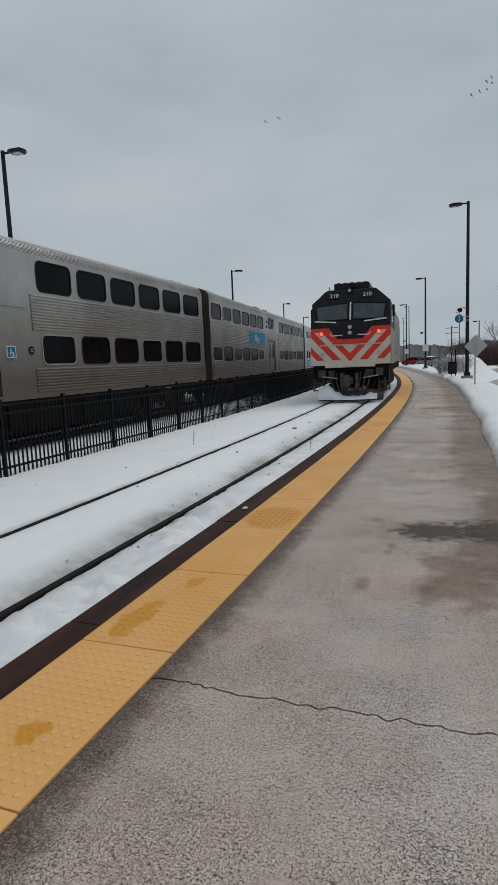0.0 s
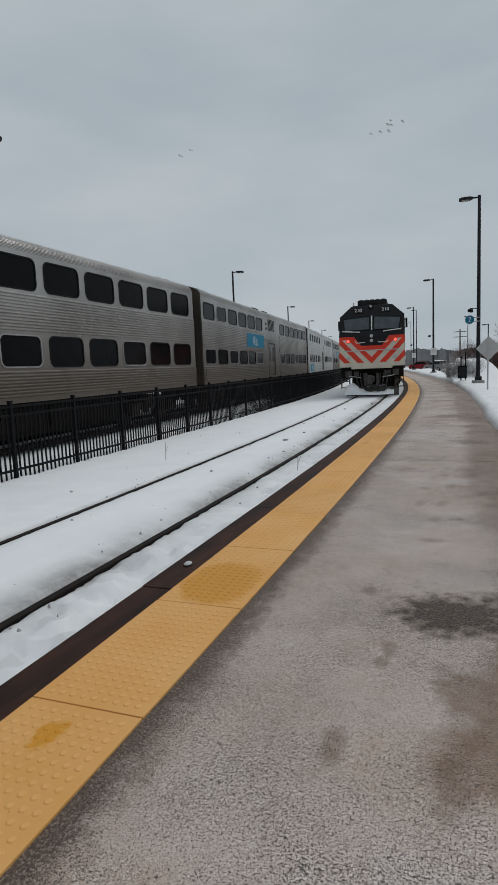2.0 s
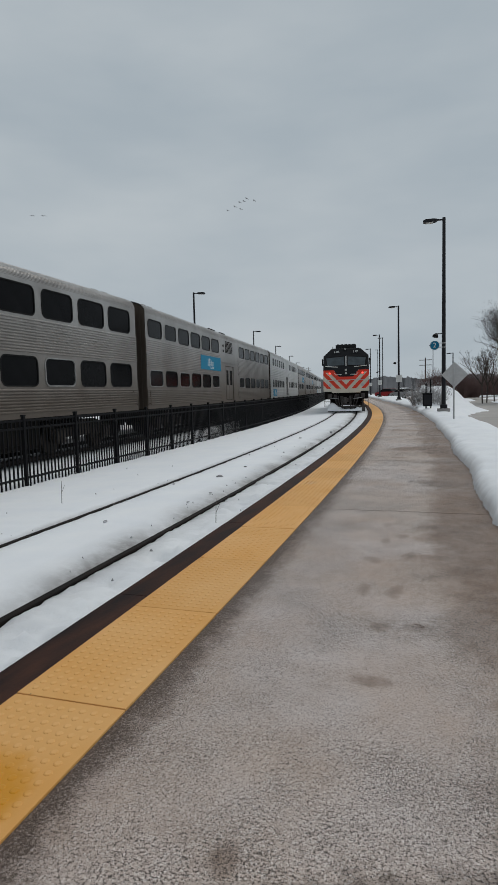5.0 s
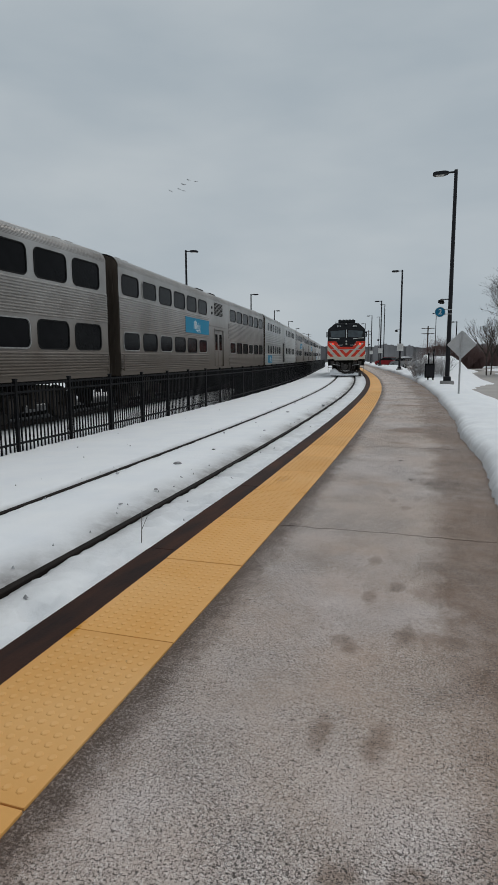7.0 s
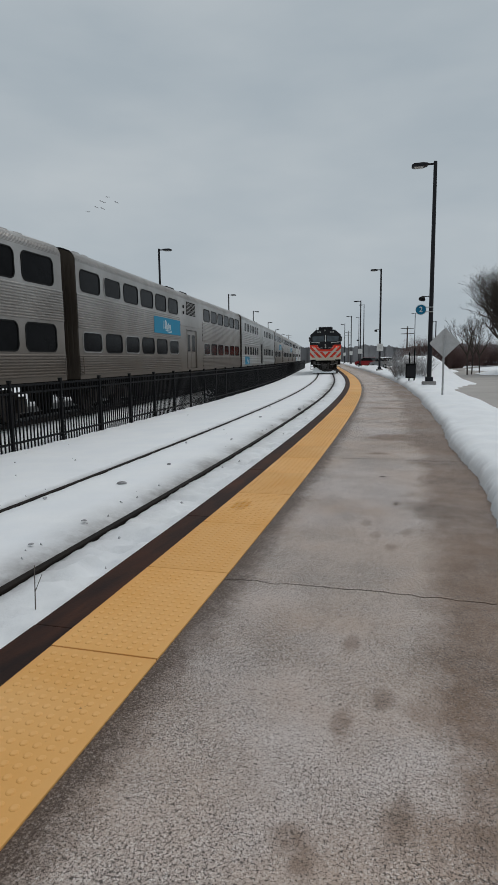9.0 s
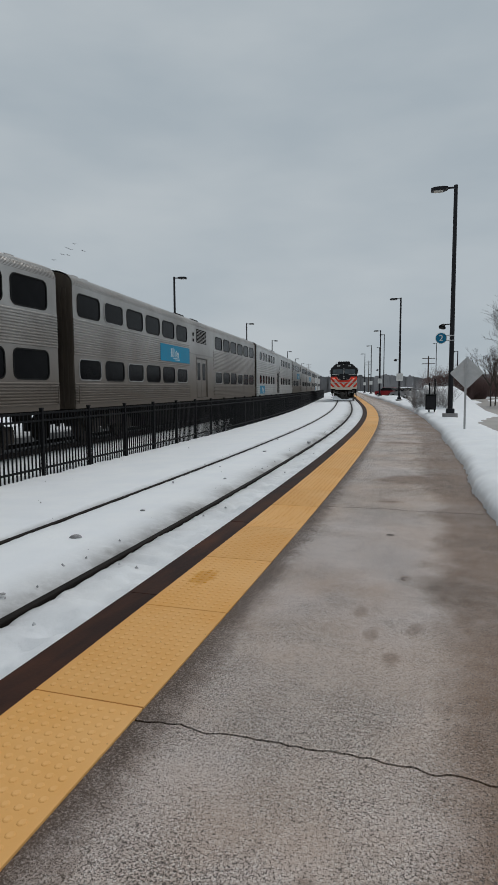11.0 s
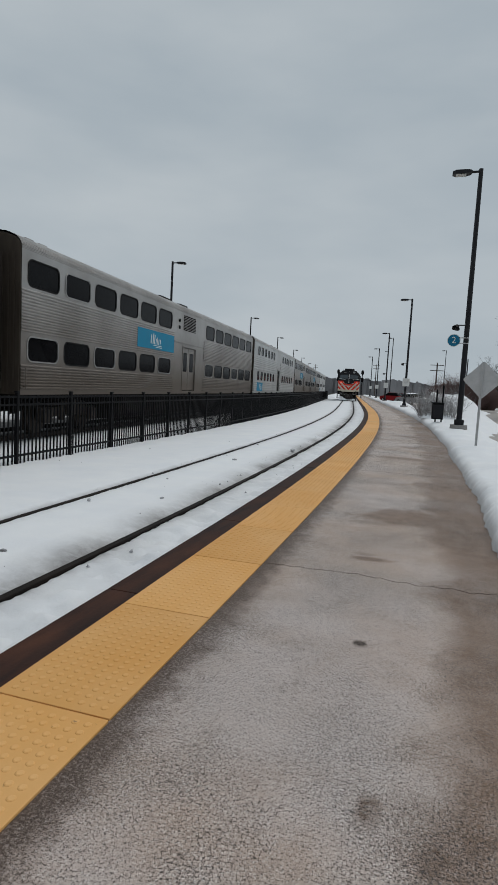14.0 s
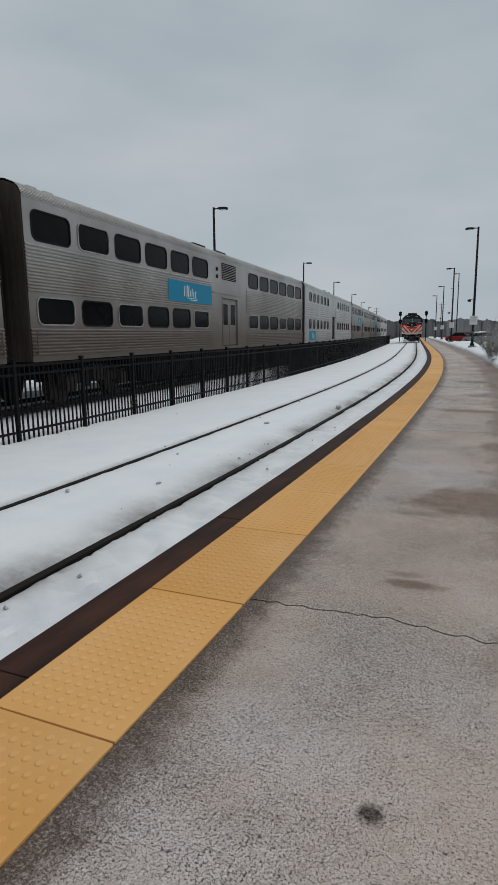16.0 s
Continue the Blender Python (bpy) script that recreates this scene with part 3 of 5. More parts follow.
def rail_mesh(y0, y1, off):
    prof = [(-0.035, 0.0), (-0.030, 0.006), (0.030, 0.006), (0.035, 0.0), (0.034, -0.03), (0.010, -0.05), (0.010, -0.12), (-0.010, -0.12), (-0.010, -0.05), (-0.034, -0.03)]
    rows = []
    for y in stations(y0, y1, 0.5, 2.0):
        r = [on_line(y, off - a, RAIL_Z - 0.006 + b) for a, b in prof]
        rows.append(r + [r[0]])
    return grid_mesh("rail", rows, RAIL_STEEL, False)


def build_tracks():
    for name, centre, label in (("near_track", 2.40, "rusty railway track sunk in packed snow beside the platform"), ("far_track", 9.7, "railway track under the standing coaches")):
        t = thing(name, label, "railway track", kind="structure")
        for o in (-0.7525, 0.7525):
            part("rail", rail_mesh(-7, 325, centre + o), None, t)


SLAB_ENDS = (-7.0, 3.28, 11.97, 17.03, 23.5, 27.2, 30.6, 36.5, 42.5, 48.5, 54.5, 60.5, 66.5, 74, 82, 92, 104, 118, 135, 155, 180, 215)
ROUGH_CRACKS = {3.28: 0.035, 11.97: 0.03, 17.03: 0.045}


def crack(y, off):
    amp = ROUGH_CRACKS.get(y, 0.008)
    return amp * (1.3 * lump(off, y, 2.1, y) + 0.7 * lump(off, y, 7.0, 3 * y) + 0.8 * lump(off, y, 19.0, y))


def build_platform():
    base = thing("platform", "worn grey concrete station platform with cracks and damp stains", "platform", kind="structure")
    offs = [0.012 - 2.45 * k / 120 for k in range(121)]
    for a, b in zip(SLAB_ENDS, SLAB_ENDS[1:]):
        ga = 0.0065 if a in ROUGH_CRACKS else 0.007
        gb = 0.0065 if b in ROUGH_CRACKS else 0.007
        n = max(3, int((b - a) / 0.8))
        rows = []
        for end in ("down", "top", "updown"):
            if end == "top":
                for i in range(n + 1):
                    t = i / n
                    row = []
                    for o in offs:
                        ya, yb = a + crack(a, o) + ga, b + crack(b, o) - gb
                        row.append(on_line(ya + (yb - ya) * t, o, 0.0))
                    rows.append(row)
            else:
                e, g, s = (a, ga, 1) if end == "down" else (b, gb, -1)
                rows.append([on_line(e + crack(e, o) + s * g, o, -0.12) for o in offs])
        me = grid_mesh("slab", rows, CONCRETE, False, [[max(0.0, 1.0 + (o - 0.012) / 0.36) for o in offs] for r in rows])
        at = me.attributes.new("damp", "FLOAT", "POINT")
        at.data.foreach_set("value", [min(1.2, max(0.0, (-o - 1.05) / 0.55)) * min(1.0, max(0.3, (p.y - 5.0) / 6.0)) for r in rows for o, p in zip(offs, r)])
        part("slab", me, None, base)
    rows = [[on_line(y, o, z) for o, z in ((0.80, -0.7), (0.80, -0.055), (-2.6, -0.055), (-2.6, -0.7))] for y in stations(-7, 215, 1.0, 4.0)]
    part("foundation", grid_mesh("foundation", rows, BALLAST, False), None, base)
    rows = [[on_line(y, o, z) for o, z in ((0.80, -0.7), (0.80, -0.05), (0.60, -0.05), (0.60, -0.02), (0.005, -0.02), (0.005, -0.7))] for y in stations(-7, 215, 1.0, 4.0)]
    part("edge_beam", grid_mesh("edge_beam", rows, CONCRETE, False), None, base)


def tactile_mesh(domes):
    bm = bmesh.new()
    box(bm, -0.303, 0.303, -0.6055, 0.6055, -0.016, 0.012, 0.004)
    if domes:
        for i in range(9):
            for j in range(19):
                x, y = -0.24 + i * 0.06, -0.54 + j * 0.06
                ring = []
                for r, z in ((0.0195, 0.0118), (0.0165, 0.0142), (0.012, 0.0155)):
                    ring.append([bm.verts.new((x + r * math.cos(k * math.pi / 4), y + r * math.sin(k * math.pi / 4), z)) for k in range(8)])
                for lo, hi in zip(ring, ring[1:]):
                    for k in range(8):
                        bm.faces.new((lo[k], lo[(k + 1) % 8], hi[(k + 1) % 8], hi[k]))
                bm.faces.new(ring[-1]).material_index = 1
    return finish(bm, "tactile_panel", [TACTILE, TACTILE_WORN])


def build_platform_edge():
    strip = thing("tactile_strip", "yellow tactile warning panels with raised domes along the platform edge", "tactile paving", kind="structure")
    near, far = tactile_mesh(True), tactile_mesh(False)
    y = 12.056 - 15 * 1.2184
    while y < 200:
        mid = y + 0.609
        ob = part("tactile_panel", near if mid < 34 else far, None, strip)
        ob.matrix_basis = along(mid, 0.307, 0.0) @ pose(0, 0, lump(0, y, 1.3, 4) * 0.003, 0, 0, lump(0, y, 2.3, 8) * 0.25)
        y += 1.2184
    boards = thing("edge_boards", "dark weathered edge timbers between the yellow panels and the snow", "edging", kind="structure")
    bm = bmesh.new()
    box(bm, -0.125, 0.125, -1.215, 1.215, -0.11, -0.004, 0.008)
    bd = finish(bm, "edge_board", EDGE_BOARD)
    y = -6.0
    while y < 190:
        c = math.cos(math.atan(slope(y)))
        ob = part("edge_board", bd, None, boards)
        ob.matrix_basis = along(y + 1.22 * c, 0.742, lump(0, y, 0.9, 2) * 0.008)
        y += 2.44 * c


def bank_height(y, d):
    """Height of the shovelled snow d metres right of the platform's cleared edge."""
    wide = 1.75 + 2.5 * math.exp(-((y - 45) / 5.5) ** 2) + 0.9 * min(1.0, max(0.0, (y - 52) / 10.0))
    h = 0.22 * (1 - math.exp(-d / 0.07)) + 0.05 * math.exp(-((d - 0.8) / 0.5) ** 2)
    return h * min(1.0, max(0.0, (wide - d) / 0.45)), wide


def build_right_side():
    """Shovelled snow beside the platform, the car park behind it, and its snow heaps."""
    rows, dirt_shade = [], []
    ds = [0.0, 0.02, 0.06, 0.12, 0.2, 0.3, 0.42, 0.56, 0.72, 0.9, 1.1, 1.35, 1.6, 1.9, 2.2, 2.6, 3.1, 3.6, 4.4, 5.4, 6.6, 8.0]
    for y in stations(-7, 215, 0.055, 1.4):
        r, dd = [], []
        edge = 2.03 + 0.10 * lump(0, y, 0.35, 2.0) + 0.028 * lump(0, y, 1.6, 6.0) + 0.12 * min(1.0, max(0.0, (y - 20) / 20.0))
        ragged = 0.04 * lump(0, y, 5.0, 6.0) + 0.035 * lump(0, y, 13.0, 2.0)
        for d in ds:
            h, wide = bank_height(y, d)
            h *= 1.0 + 0.3 * lump(0, y, 0.5, 11.0) + 0.18 * lump(d * 1.2, y * 0.8, 1.4, 3.0)
            h += 1.35 * min(1.0, d / 0.7) * math.exp(-((y - 47.6) / 1.9) ** 2 - ((d - 1.75) / 1.75) ** 4) * (1 + 0.25 * lump(d * 2, y, 1.1, 5.0))
            h += 0.30 * math.exp(-((y - 84) / 8.0) ** 2 - ((d - 1.6) / 0.9) ** 2)
            p = on_line(y, -(edge + ragged * math.exp(-d / 0.12) + d + (0.03 * lump(d * 3, y, 3.0, 1.0) if d > 0 else 0)))
            h += min(1.0, d / 0.3) * (0.05 * lump(p.x, p.y, 1.7, 5.0) + 0.025 * lump(p.x, p.y, 5.0, 8.0)) * (1 if h > 0.03 else 0)
            p.z = (0.012 if d > 0.01 else -0.03) + max(h, -0.05) - (0.06 if d > wide + 0.15 else 0)
            r.append(p)
            dd.append(0.2 if d < 0.05 else 0.06)
        rows.append(r)
        dirt_shade.append(dd)
    ob = new("snow_bank", grid_mesh("snow_bank", rows, SNOW, True, dirt_shade))
    tagged(ob, "shovelled snow bank with a ragged edge along the platform", "snow", kind="structure")
    rows = [[on_line(y, -o, z) for o, z in ((2.5, -0.6), (2.5, -0.02), (20, -0.02), (90, -0.02), (90, -0.6))] for y in stations(-12, 215, 4.0, 8.0)]
    ob = new("car_park", grid_mesh("car_park", rows, ASPHALT, False))
    tagged(ob, "damp grey asphalt car park partly cleared of snow", "asphalt", kind="structure")
    for cx, cy, rx, ry, h in ((10.5, 82, 8.0, 11.0, 0.45), (-1.5, 98, 5.5, 7.0, 0.4), (9.0, 112, 18, 14, 0.7), (-9.5, 132, 7, 6, 0.9), (24, 62, 10, 20, 0.5), (0.3, 72.0, 1.2, 4.0, 0.25), (9.5, 64.0, 7.5, 6.0, 0.55)):
        rows = []
        for i in range(25):
            r = []
            for j in range(33):
                u, v = i / 24.0, j / 32 * 2 * math.pi
                x, y = cx + rx * u * math.cos(v) * (1 + 0.2 * lump(math.cos(v), math.sin(v), 1.7, cx)), cy + ry * u * math.sin(v) * (1 + 0.2 * lump(math.cos(v), math.sin(v), 1.9, cy))
                z = h * (1 - u * u) ** 0.8 + 0.12 * h * (1 - u) * lump(x, y, 1.3, 3) - 0.03 * u
                r.append((x, y, z))
            rows.append(r)
        ob = new("snow_heap", grid_mesh("snow_heap", rows, SNOW))
        tagged(ob, "ploughed heap of old snow on the car park", "snow", kind="structure")


build_ground()
build_track_snow()
build_tracks()
build_right_side()


# ---- the standing double-deck train ----
CAR_LEN = 25.4
SIDE_X = 1.5


def rounded(x0, x1, z0, z1, r, seg=5):
    pts = []
    for cx, cz, a0 in ((x1 - r, z1 - r, 0), (x0 + r, z1 - r, 90), (x0 + r, z0 + r, 180), (x1 - r, z0 + r, 270)):
        for k in range(seg + 1):
            a = radians(a0 + 90 * k / seg)
            pts.append((cx + r * math.cos(a), cz + r * math.sin(a)))
    return pts


def side_wall_mesh(name, uppers, lowers, door, flutes, smooth_from, smooth_to, material, dims):
    """One side of a coach: fluted siding with real window and door openings."""
    (lz0, lz1), (uz0, uz1), (dz0, dz1) = dims
    xs = sorted({0.0, CAR_LEN, smooth_from, smooth_to, door[0], door[1], *[v for w in uppers + lowers for v in w]})
    levels = [(1.10, 0.0)]

    def band(z0, z1):
        n = max(1, round((z1 - z0) / flutes))
        for k in range(n):
            a = z0 + (z1 - z0) * k / n
            h = (z1 - z0) / n
            levels.extend(((a + h * 0.2, 0.0), (a + h * 0.45, 0.022), (a + h * 0.75, 0.022), (a + h, 0.0)))
    levels.append((dz0, 0.0))
    band(dz0, lz0 - 0.08)
    levels.append((lz0, 0.0))
    levels.append((lz1, 0.0))
    levels.append((lz1 + 0.08, 0.0))
    band(lz1 + 0.08, dz1)
    band(dz1, uz0 - 0.08)
    levels.append((uz0, 0.0))
    levels.append((uz1, 0.0))
    levels.append((4.62, 0.0))
    bm = bmesh.new()

    def vert(l, lev, flat):
        return bm.verts.new((SIDE_X + (0.0 if flat else lev[1]), l, lev[0]))
    for xa, xb in zip(xs, xs[1:]):
        mid = (xa + xb) / 2
        flat = smooth_from < mid < smooth_to
        for la, lb in zip(levels, levels[1:]):
            zm = (la[0] + lb[0]) / 2
            if door[0] < mid < door[1] and dz0 < zm < dz1:
                continue
            hole = (uz0 < zm < uz1 and any(w[0] < mid < w[1] for w in uppers)) or (lz0 < zm < lz1 and any(w[0] < mid < w[1] for w in lowers))
            if not hole:
                bm.faces.new((vert(xa, la, flat), vert(xb, la, flat), vert(xb, lb, flat), vert(xa, lb, flat)))
    for ws, z0, z1 in ((uppers, uz0, uz1), (lowers, lz0, lz1)):
        for x0, x1 in ws:
            out = rounded(x0, x1, z0, z1, 0.17)
            for (cx, cz), k in (((x1, z1), 0), ((x0, z1), 6), ((x0, z0), 12), ((x1, z0), 18)):
                fan = [bm.verts.new((SIDE_X, cx, cz))] + [bm.verts.new((SIDE_X, a, b)) for a, b in out[k:k + 6]]
                bm.faces.new(fan)
            for p, q in zip(out, out[1:] + out[:1]):
                bm.faces.new([bm.verts.new(v) for v in ((SIDE_X, *p), (SIDE_X, *q), (SIDE_X - 0.06, *q), (SIDE_X - 0.06, *p))])
    for p, q in (((door[0], dz0), (door[0], dz1)), ((door[0], dz1), (door[1], dz1)), ((door[1], dz1), (door[1], dz0)), ((door[1], dz0), (door[0], dz0))):
        bm.faces.new([bm.verts.new(v) for v in ((SIDE_X, *p), (SIDE_X, *q), (SIDE_X - 0.1, *q), (SIDE_X - 0.1, *p))])
    bmesh.ops.remove_doubles(bm, verts=bm.verts, dist=0.0005)
    return finish(bm, name, material)


def ring_mesh(name, w, h, inner, outer, depth, material):
    """A window's surround: a rounded frame that stands proud of the siding."""
    a = rounded(-w / 2 + inner, w / 2 - inner, -h / 2 + inner, h / 2 - inner, 0.15)
    b = rounded(-w / 2 - outer, w / 2 + outer, -h / 2 - outer, h / 2 + outer, 0.19)
    bm = bmesh.new()
    k = len(a)
    va = [bm.verts.new((depth, *p)) for p in a]
    vb = [bm.verts.new((depth, *p)) for p in b]
    vc = [bm.verts.new((0.0, *p)) for p in b]
    vd = [bm.verts.new((-0.02, *p)) for p in a]
    for i in range(k):
        j = (i + 1) % k
        bm.faces.new((va[i], va[j], vb[j], vb[i]))
        bm.faces.new((vb[i], vb[j], vc[j], vc[i]))
        bm.faces.new((va[j], va[i], vd[i], vd[j]))
    return finish(bm, name, material)


def pane_mesh(w, h):
    bm = bmesh.new()
    pts = rounded(-w / 2 + 0.005, w / 2 - 0.005, -h / 2 + 0.005, h / 2 - 0.005, 0.165)
    prism(bm, pts, "x", -0.022, -0.010)
    return finish(bm, "pane", WINDOW_GLASS)


def bogie(parent, y):
    b = bmesh.new()
    for s in (-1, 1):
        box(b, s * 1.05 - 0.07, s * 1.05 + 0.07, y - 1.55, y + 1.55, 0.45, 0.72, 0.03)
        for dy in (-1.25, 1.25):
            box(b, s * 1.12 - 0.1, s * 1.12 + 0.1, y + dy - 0.2, y + dy + 0.2, 0.3, 0.66, 0.03)
        rod(b, (s * 1.12, y - 0.45, 0.35), (s * 1.12, y - 0.45, 0.9), 0.1)
        rod(b, (s * 1.12, y + 0.45, 0.35), (s * 1.12, y + 0.45, 0.9), 0.1)
    box(b, -1.2, 1.2, y - 0.3, y + 0.3, 0.5, 0.95, 0.03)
    p = part("bogie_frame", b, WHEEL_STEEL, parent)
    for dy in (-1.25, 1.25):
        for s in (-1, 1):
            w = bmesh.new()
            rod(w, (s * 0.70, y + dy, 0.44), (s * 0.83, y + dy, 0.44), 0.44, seg=24)
            rod(w, (s * 0.66, y + dy, 0.44), (s * 0.70, y + dy, 0.44), 0.475, seg=24)
            rod(w, (s * 0.83, y + dy, 0.44), (s * 0.90, y + dy, 0.44), 0.12, seg=12)
            part("wheel", w, WHEEL_STEEL, p)


CAR_KIND = {}


def coach_meshes(kind):
    if kind in CAR_KIND:
        return CAR_KIND[kind]
    if kind in ("old", "tall"):
        ups = [(0.26 + 1.715 * k, 1.666 + 1.715 * k) for k in range(6)] + [(15.0 + 1.715 * k, 16.406 + 1.715 * k) for k in range(6)]
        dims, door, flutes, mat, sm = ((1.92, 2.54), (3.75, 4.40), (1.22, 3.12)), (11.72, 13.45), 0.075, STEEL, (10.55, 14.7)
        if kind == "tall":
            dims = ((1.92, 2.67), (3.72, 4.47), (1.22, 3.12))
        lows = ups
    else:
        ups = [(1.6 + 1.5 * k, 2.4 + 1.5 * k) for k in range(6)] + [(14.9 + 1.5 * k, 15.7 + 1.5 * k) for k in range(6)]
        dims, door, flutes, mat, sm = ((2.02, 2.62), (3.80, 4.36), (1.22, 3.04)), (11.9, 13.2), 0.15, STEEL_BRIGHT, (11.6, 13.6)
        lows = ups
    w = ups[0][1] - ups[0][0]
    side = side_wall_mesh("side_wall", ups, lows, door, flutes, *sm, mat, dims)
    hu, hl = dims[1][1] - dims[1][0], dims[0][1] - dims[0][0]
    CAR_KIND[kind] = dict(ups=ups, dims=dims, door=door, mat=mat, side=side,
                          fu=ring_mesh("window_frame", w, hu, 0.02, 0.015, 0.012, RUBBER), fl=ring_mesh("window_frame", w, hl, 0.02, 0.015, 0.012, RUBBER),
                          au=ring_mesh("window_frame", w, hu, 0.022, 0.012, 0.02, ALUMINIUM), al=ring_mesh("window_frame", w, hl, 0.022, 0.012, 0.02, ALUMINIUM),
                          pu=pane_mesh(w, hu), pl=pane_mesh(w, hl))
    return CAR_KIND[kind]


def end_wall_mesh():
    bm = bmesh.new()
    arch = [(1.485, 4.6), (1.45, 4.74), (1.33, 4.86), (1.08, 4.95), (0.6, 5.01), (0, 5.03)]
    pts = [(-1.485, 1.10), (1.485, 1.10)] + arch + [(-x, z) for x, z in arch[-2::-1]]
    prism(bm, pts, "y", 0.0, 0.08)
    wall = finish(bm, "end_wall", END_WALL)
    bm = bmesh.new()
    box(bm, -0.035, 0.035, -0.03, 0.01, 1.15, 4.5)
    return wall, finish(bm, "rib", END_WALL)


def roof_mesh(mat):
    """A rounded roof whose shoulders carry ribs along the coach."""
    base = [(1.5, 4.60), (1.482, 4.70), (1.43, 4.80), (1.33, 4.89), (1.1, 4.98), (0.6, 5.05), (0, 5.08)]
    arch = []
    for (xa, za), (xb, zb) in zip(base, base[1:]):
        steps = 3 if xa > 1.2 else (4 if xa > 1.0 else 1)
        for k in range(steps):
            u = k / steps
            x, z = xa + (xb - xa) * u, za + (zb - za) * u
            arch.append((x, z))
            if steps > 1:
                w = (k + 0.5) / steps
                nx, nz = zb - za, xa - xb
                q = 0.012 / math.hypot(nx, nz)
                arch.append((xa + (xb - xa) * (w - 0.08) + nx * q, za + (zb - za) * (w - 0.08) + nz * q))
                arch.append((xa + (xb - xa) * (w + 0.08) + nx * q, za + (zb - za) * (w + 0.08) + nz * q))
    arch.append(base[-1])
    arch = arch + [(-x, z) for x, z in arch[-2::-1]]
    rows = [[(x, y, z) for x, z in arch] for y in np.linspace(0, CAR_LEN, 9)]
    return grid_mesh("roof", rows, mat, False)


def coach(kind, m, label, logo=True, detail=True, group="coaches"):
    k = coach_meshes(kind)
    car = thing("passenger_coach", label, "train coach", m, group)
    part("side_wall", k["side"], None, car)
    part("side_wall", k["side"], None, car, m=pose(0, CAR_LEN, 0, 0, 0, 180))
    part("roof", roof_mesh(k["mat"]), None, car)
    end = end_wall_mesh()
    for m2 in (pose(0, 0, 0), pose(0, CAR_LEN, 0, 0, 0, 180)):
        ew = part("end_wall", end[0], None, car, "sooty dark brown ribbed end wall", m=m2)
        for i in range(19):
            if abs(-1.44 + i * 0.16) > 0.62:
                part("rib", end[1], None, ew, m=pose(-1.44 + i * 0.16, 0, 0))
    b = bmesh.new()
    box(b, -1.44, 1.44, 0.1, CAR_LEN - 0.1, 1.0, 1.14)
    for y0, y1, s in ((5.8, 8.6, 1), (9.0, 11.4, 1), (13.8, 16.4, 1), (16.8, 19.4, 1), (6.0, 10.5, -1), (14.0, 19.0, -1)):
        box(b, s * 0.95 - 0.4, s * 0.95 + 0.4, y0, y1, 0.42, 1.0, 0.04)
    # added dark block: keeps lit snow beyond from showing under the coach
    box(b, -1.25, 1.25, 5.3, 20.1, 0.26, 1.05, 0.05)
    part("underframe", b, UNDERFRAME, car)
    for y in (3.0, CAR_LEN - 3.0):
        bogie(car, y)
    for end_y, s in ((0.0, -1), (CAR_LEN, 1)):
        d = bmesh.new()
        for i in range(5):
            y = end_y + s * (0.06 + 0.12 * i)
            box(d, -0.58, 0.58, y - 0.035, y + 0.035, 1.25, 3.5, 0.02)
            box(d, -0.54, 0.54, y - 0.06, y + 0.06, 1.3, 3.46, 0.02)
        part("gangway_bellows", d, RUBBER, car)
        c = bmesh.new()
        box(c, -0.09, 0.09, end_y + s * 0.0, end_y + s * 0.62, 0.75, 0.98, 0.02) if s > 0 else box(c, -0.09, 0.09, end_y - 0.62, end_y, 0.75, 0.98, 0.02)
        part("coupler", c, UNDERFRAME, car)
    for si in (1, -1):
        base = Matrix.Identity(4) if si == 1 else pose(0, CAR_LEN, 0, 0, 0, 180)
        for i, (x0, x1) in enumerate(k["ups"]):
            for row, (z0, z1) in (("l", k["dims"][0]), ("u", k["dims"][1])):
                silver = kind != "new" and ((row == "l" and i in (0, 2, 5, 6, 9)) or (row == "u" and i in (1,)))
                f = part("window", k[("a" if silver else "f") + row], None, car, "aluminium-framed window" if silver else "", m=base @ pose(SIDE_X, (x0 + x1) / 2, (z0 + z1) / 2))
                part("pane", k["p" + row], None, f, "dark tinted window pane")
        d0, d1 = k["door"]
        z0, z1 = k["dims"][2]
        mid = (d0 + d1) / 2
        for a, bb in ((d0 + 0.01, mid - 0.012), (mid + 0.012, d1 - 0.01)):
            leaf = bmesh.new()
            box(leaf, SIDE_X - 0.09, SIDE_X - 0.045, a, bb, z0 + 0.02, z1 - 0.02, 0.012)
            lf = part("door", leaf, k["mat"] if kind != "new" else UNDERFRAME, car, "folding stainless door leaf" if kind != "new" else "dark open doorway leaf", m=base)
            g = bmesh.new()
            prism(g, rounded(a + 0.17, bb - 0.17, z0 + 0.85, z1 - 0.22, 0.06), "x", SIDE_X - 0.05, SIDE_X - 0.038)
            part("door_pane", g, WINDOW_GLASS, lf)
        tr = bmesh.new()
        for a, bb, c, d in ((d0 - 0.06, d0, z0, z1 + 0.06), (d1, d1 + 0.06, z0, z1 + 0.06), (d0, d1, z1, z1 + 0.06)):
            box(tr, SIDE_X - 0.02, SIDE_X + 0.022, a, bb, c, d)
        box(tr, SIDE_X - 0.01, SIDE_X + 0.03, d0 - 1.1, d1 + 1.1, z1 + 0.16, z1 + 0.20)
        part("door_trim", tr, k["mat"], car, m=base)
        if kind != "new":
            v = bmesh.new()
            for j in range(9):
                z = 3.89 + j * 0.066
                box(v, SIDE_X - 0.03, SIDE_X + 0.02, 11.72, 13.3, z, z + 0.02)
            q = bmesh.new()
            box(q, SIDE_X - 0.04, SIDE_X + 0.004, 11.68, 13.34, 3.85, 4.49)
            vg = part("vent_grille", v, STEEL, car, "louvred stainless air intake", m=base)
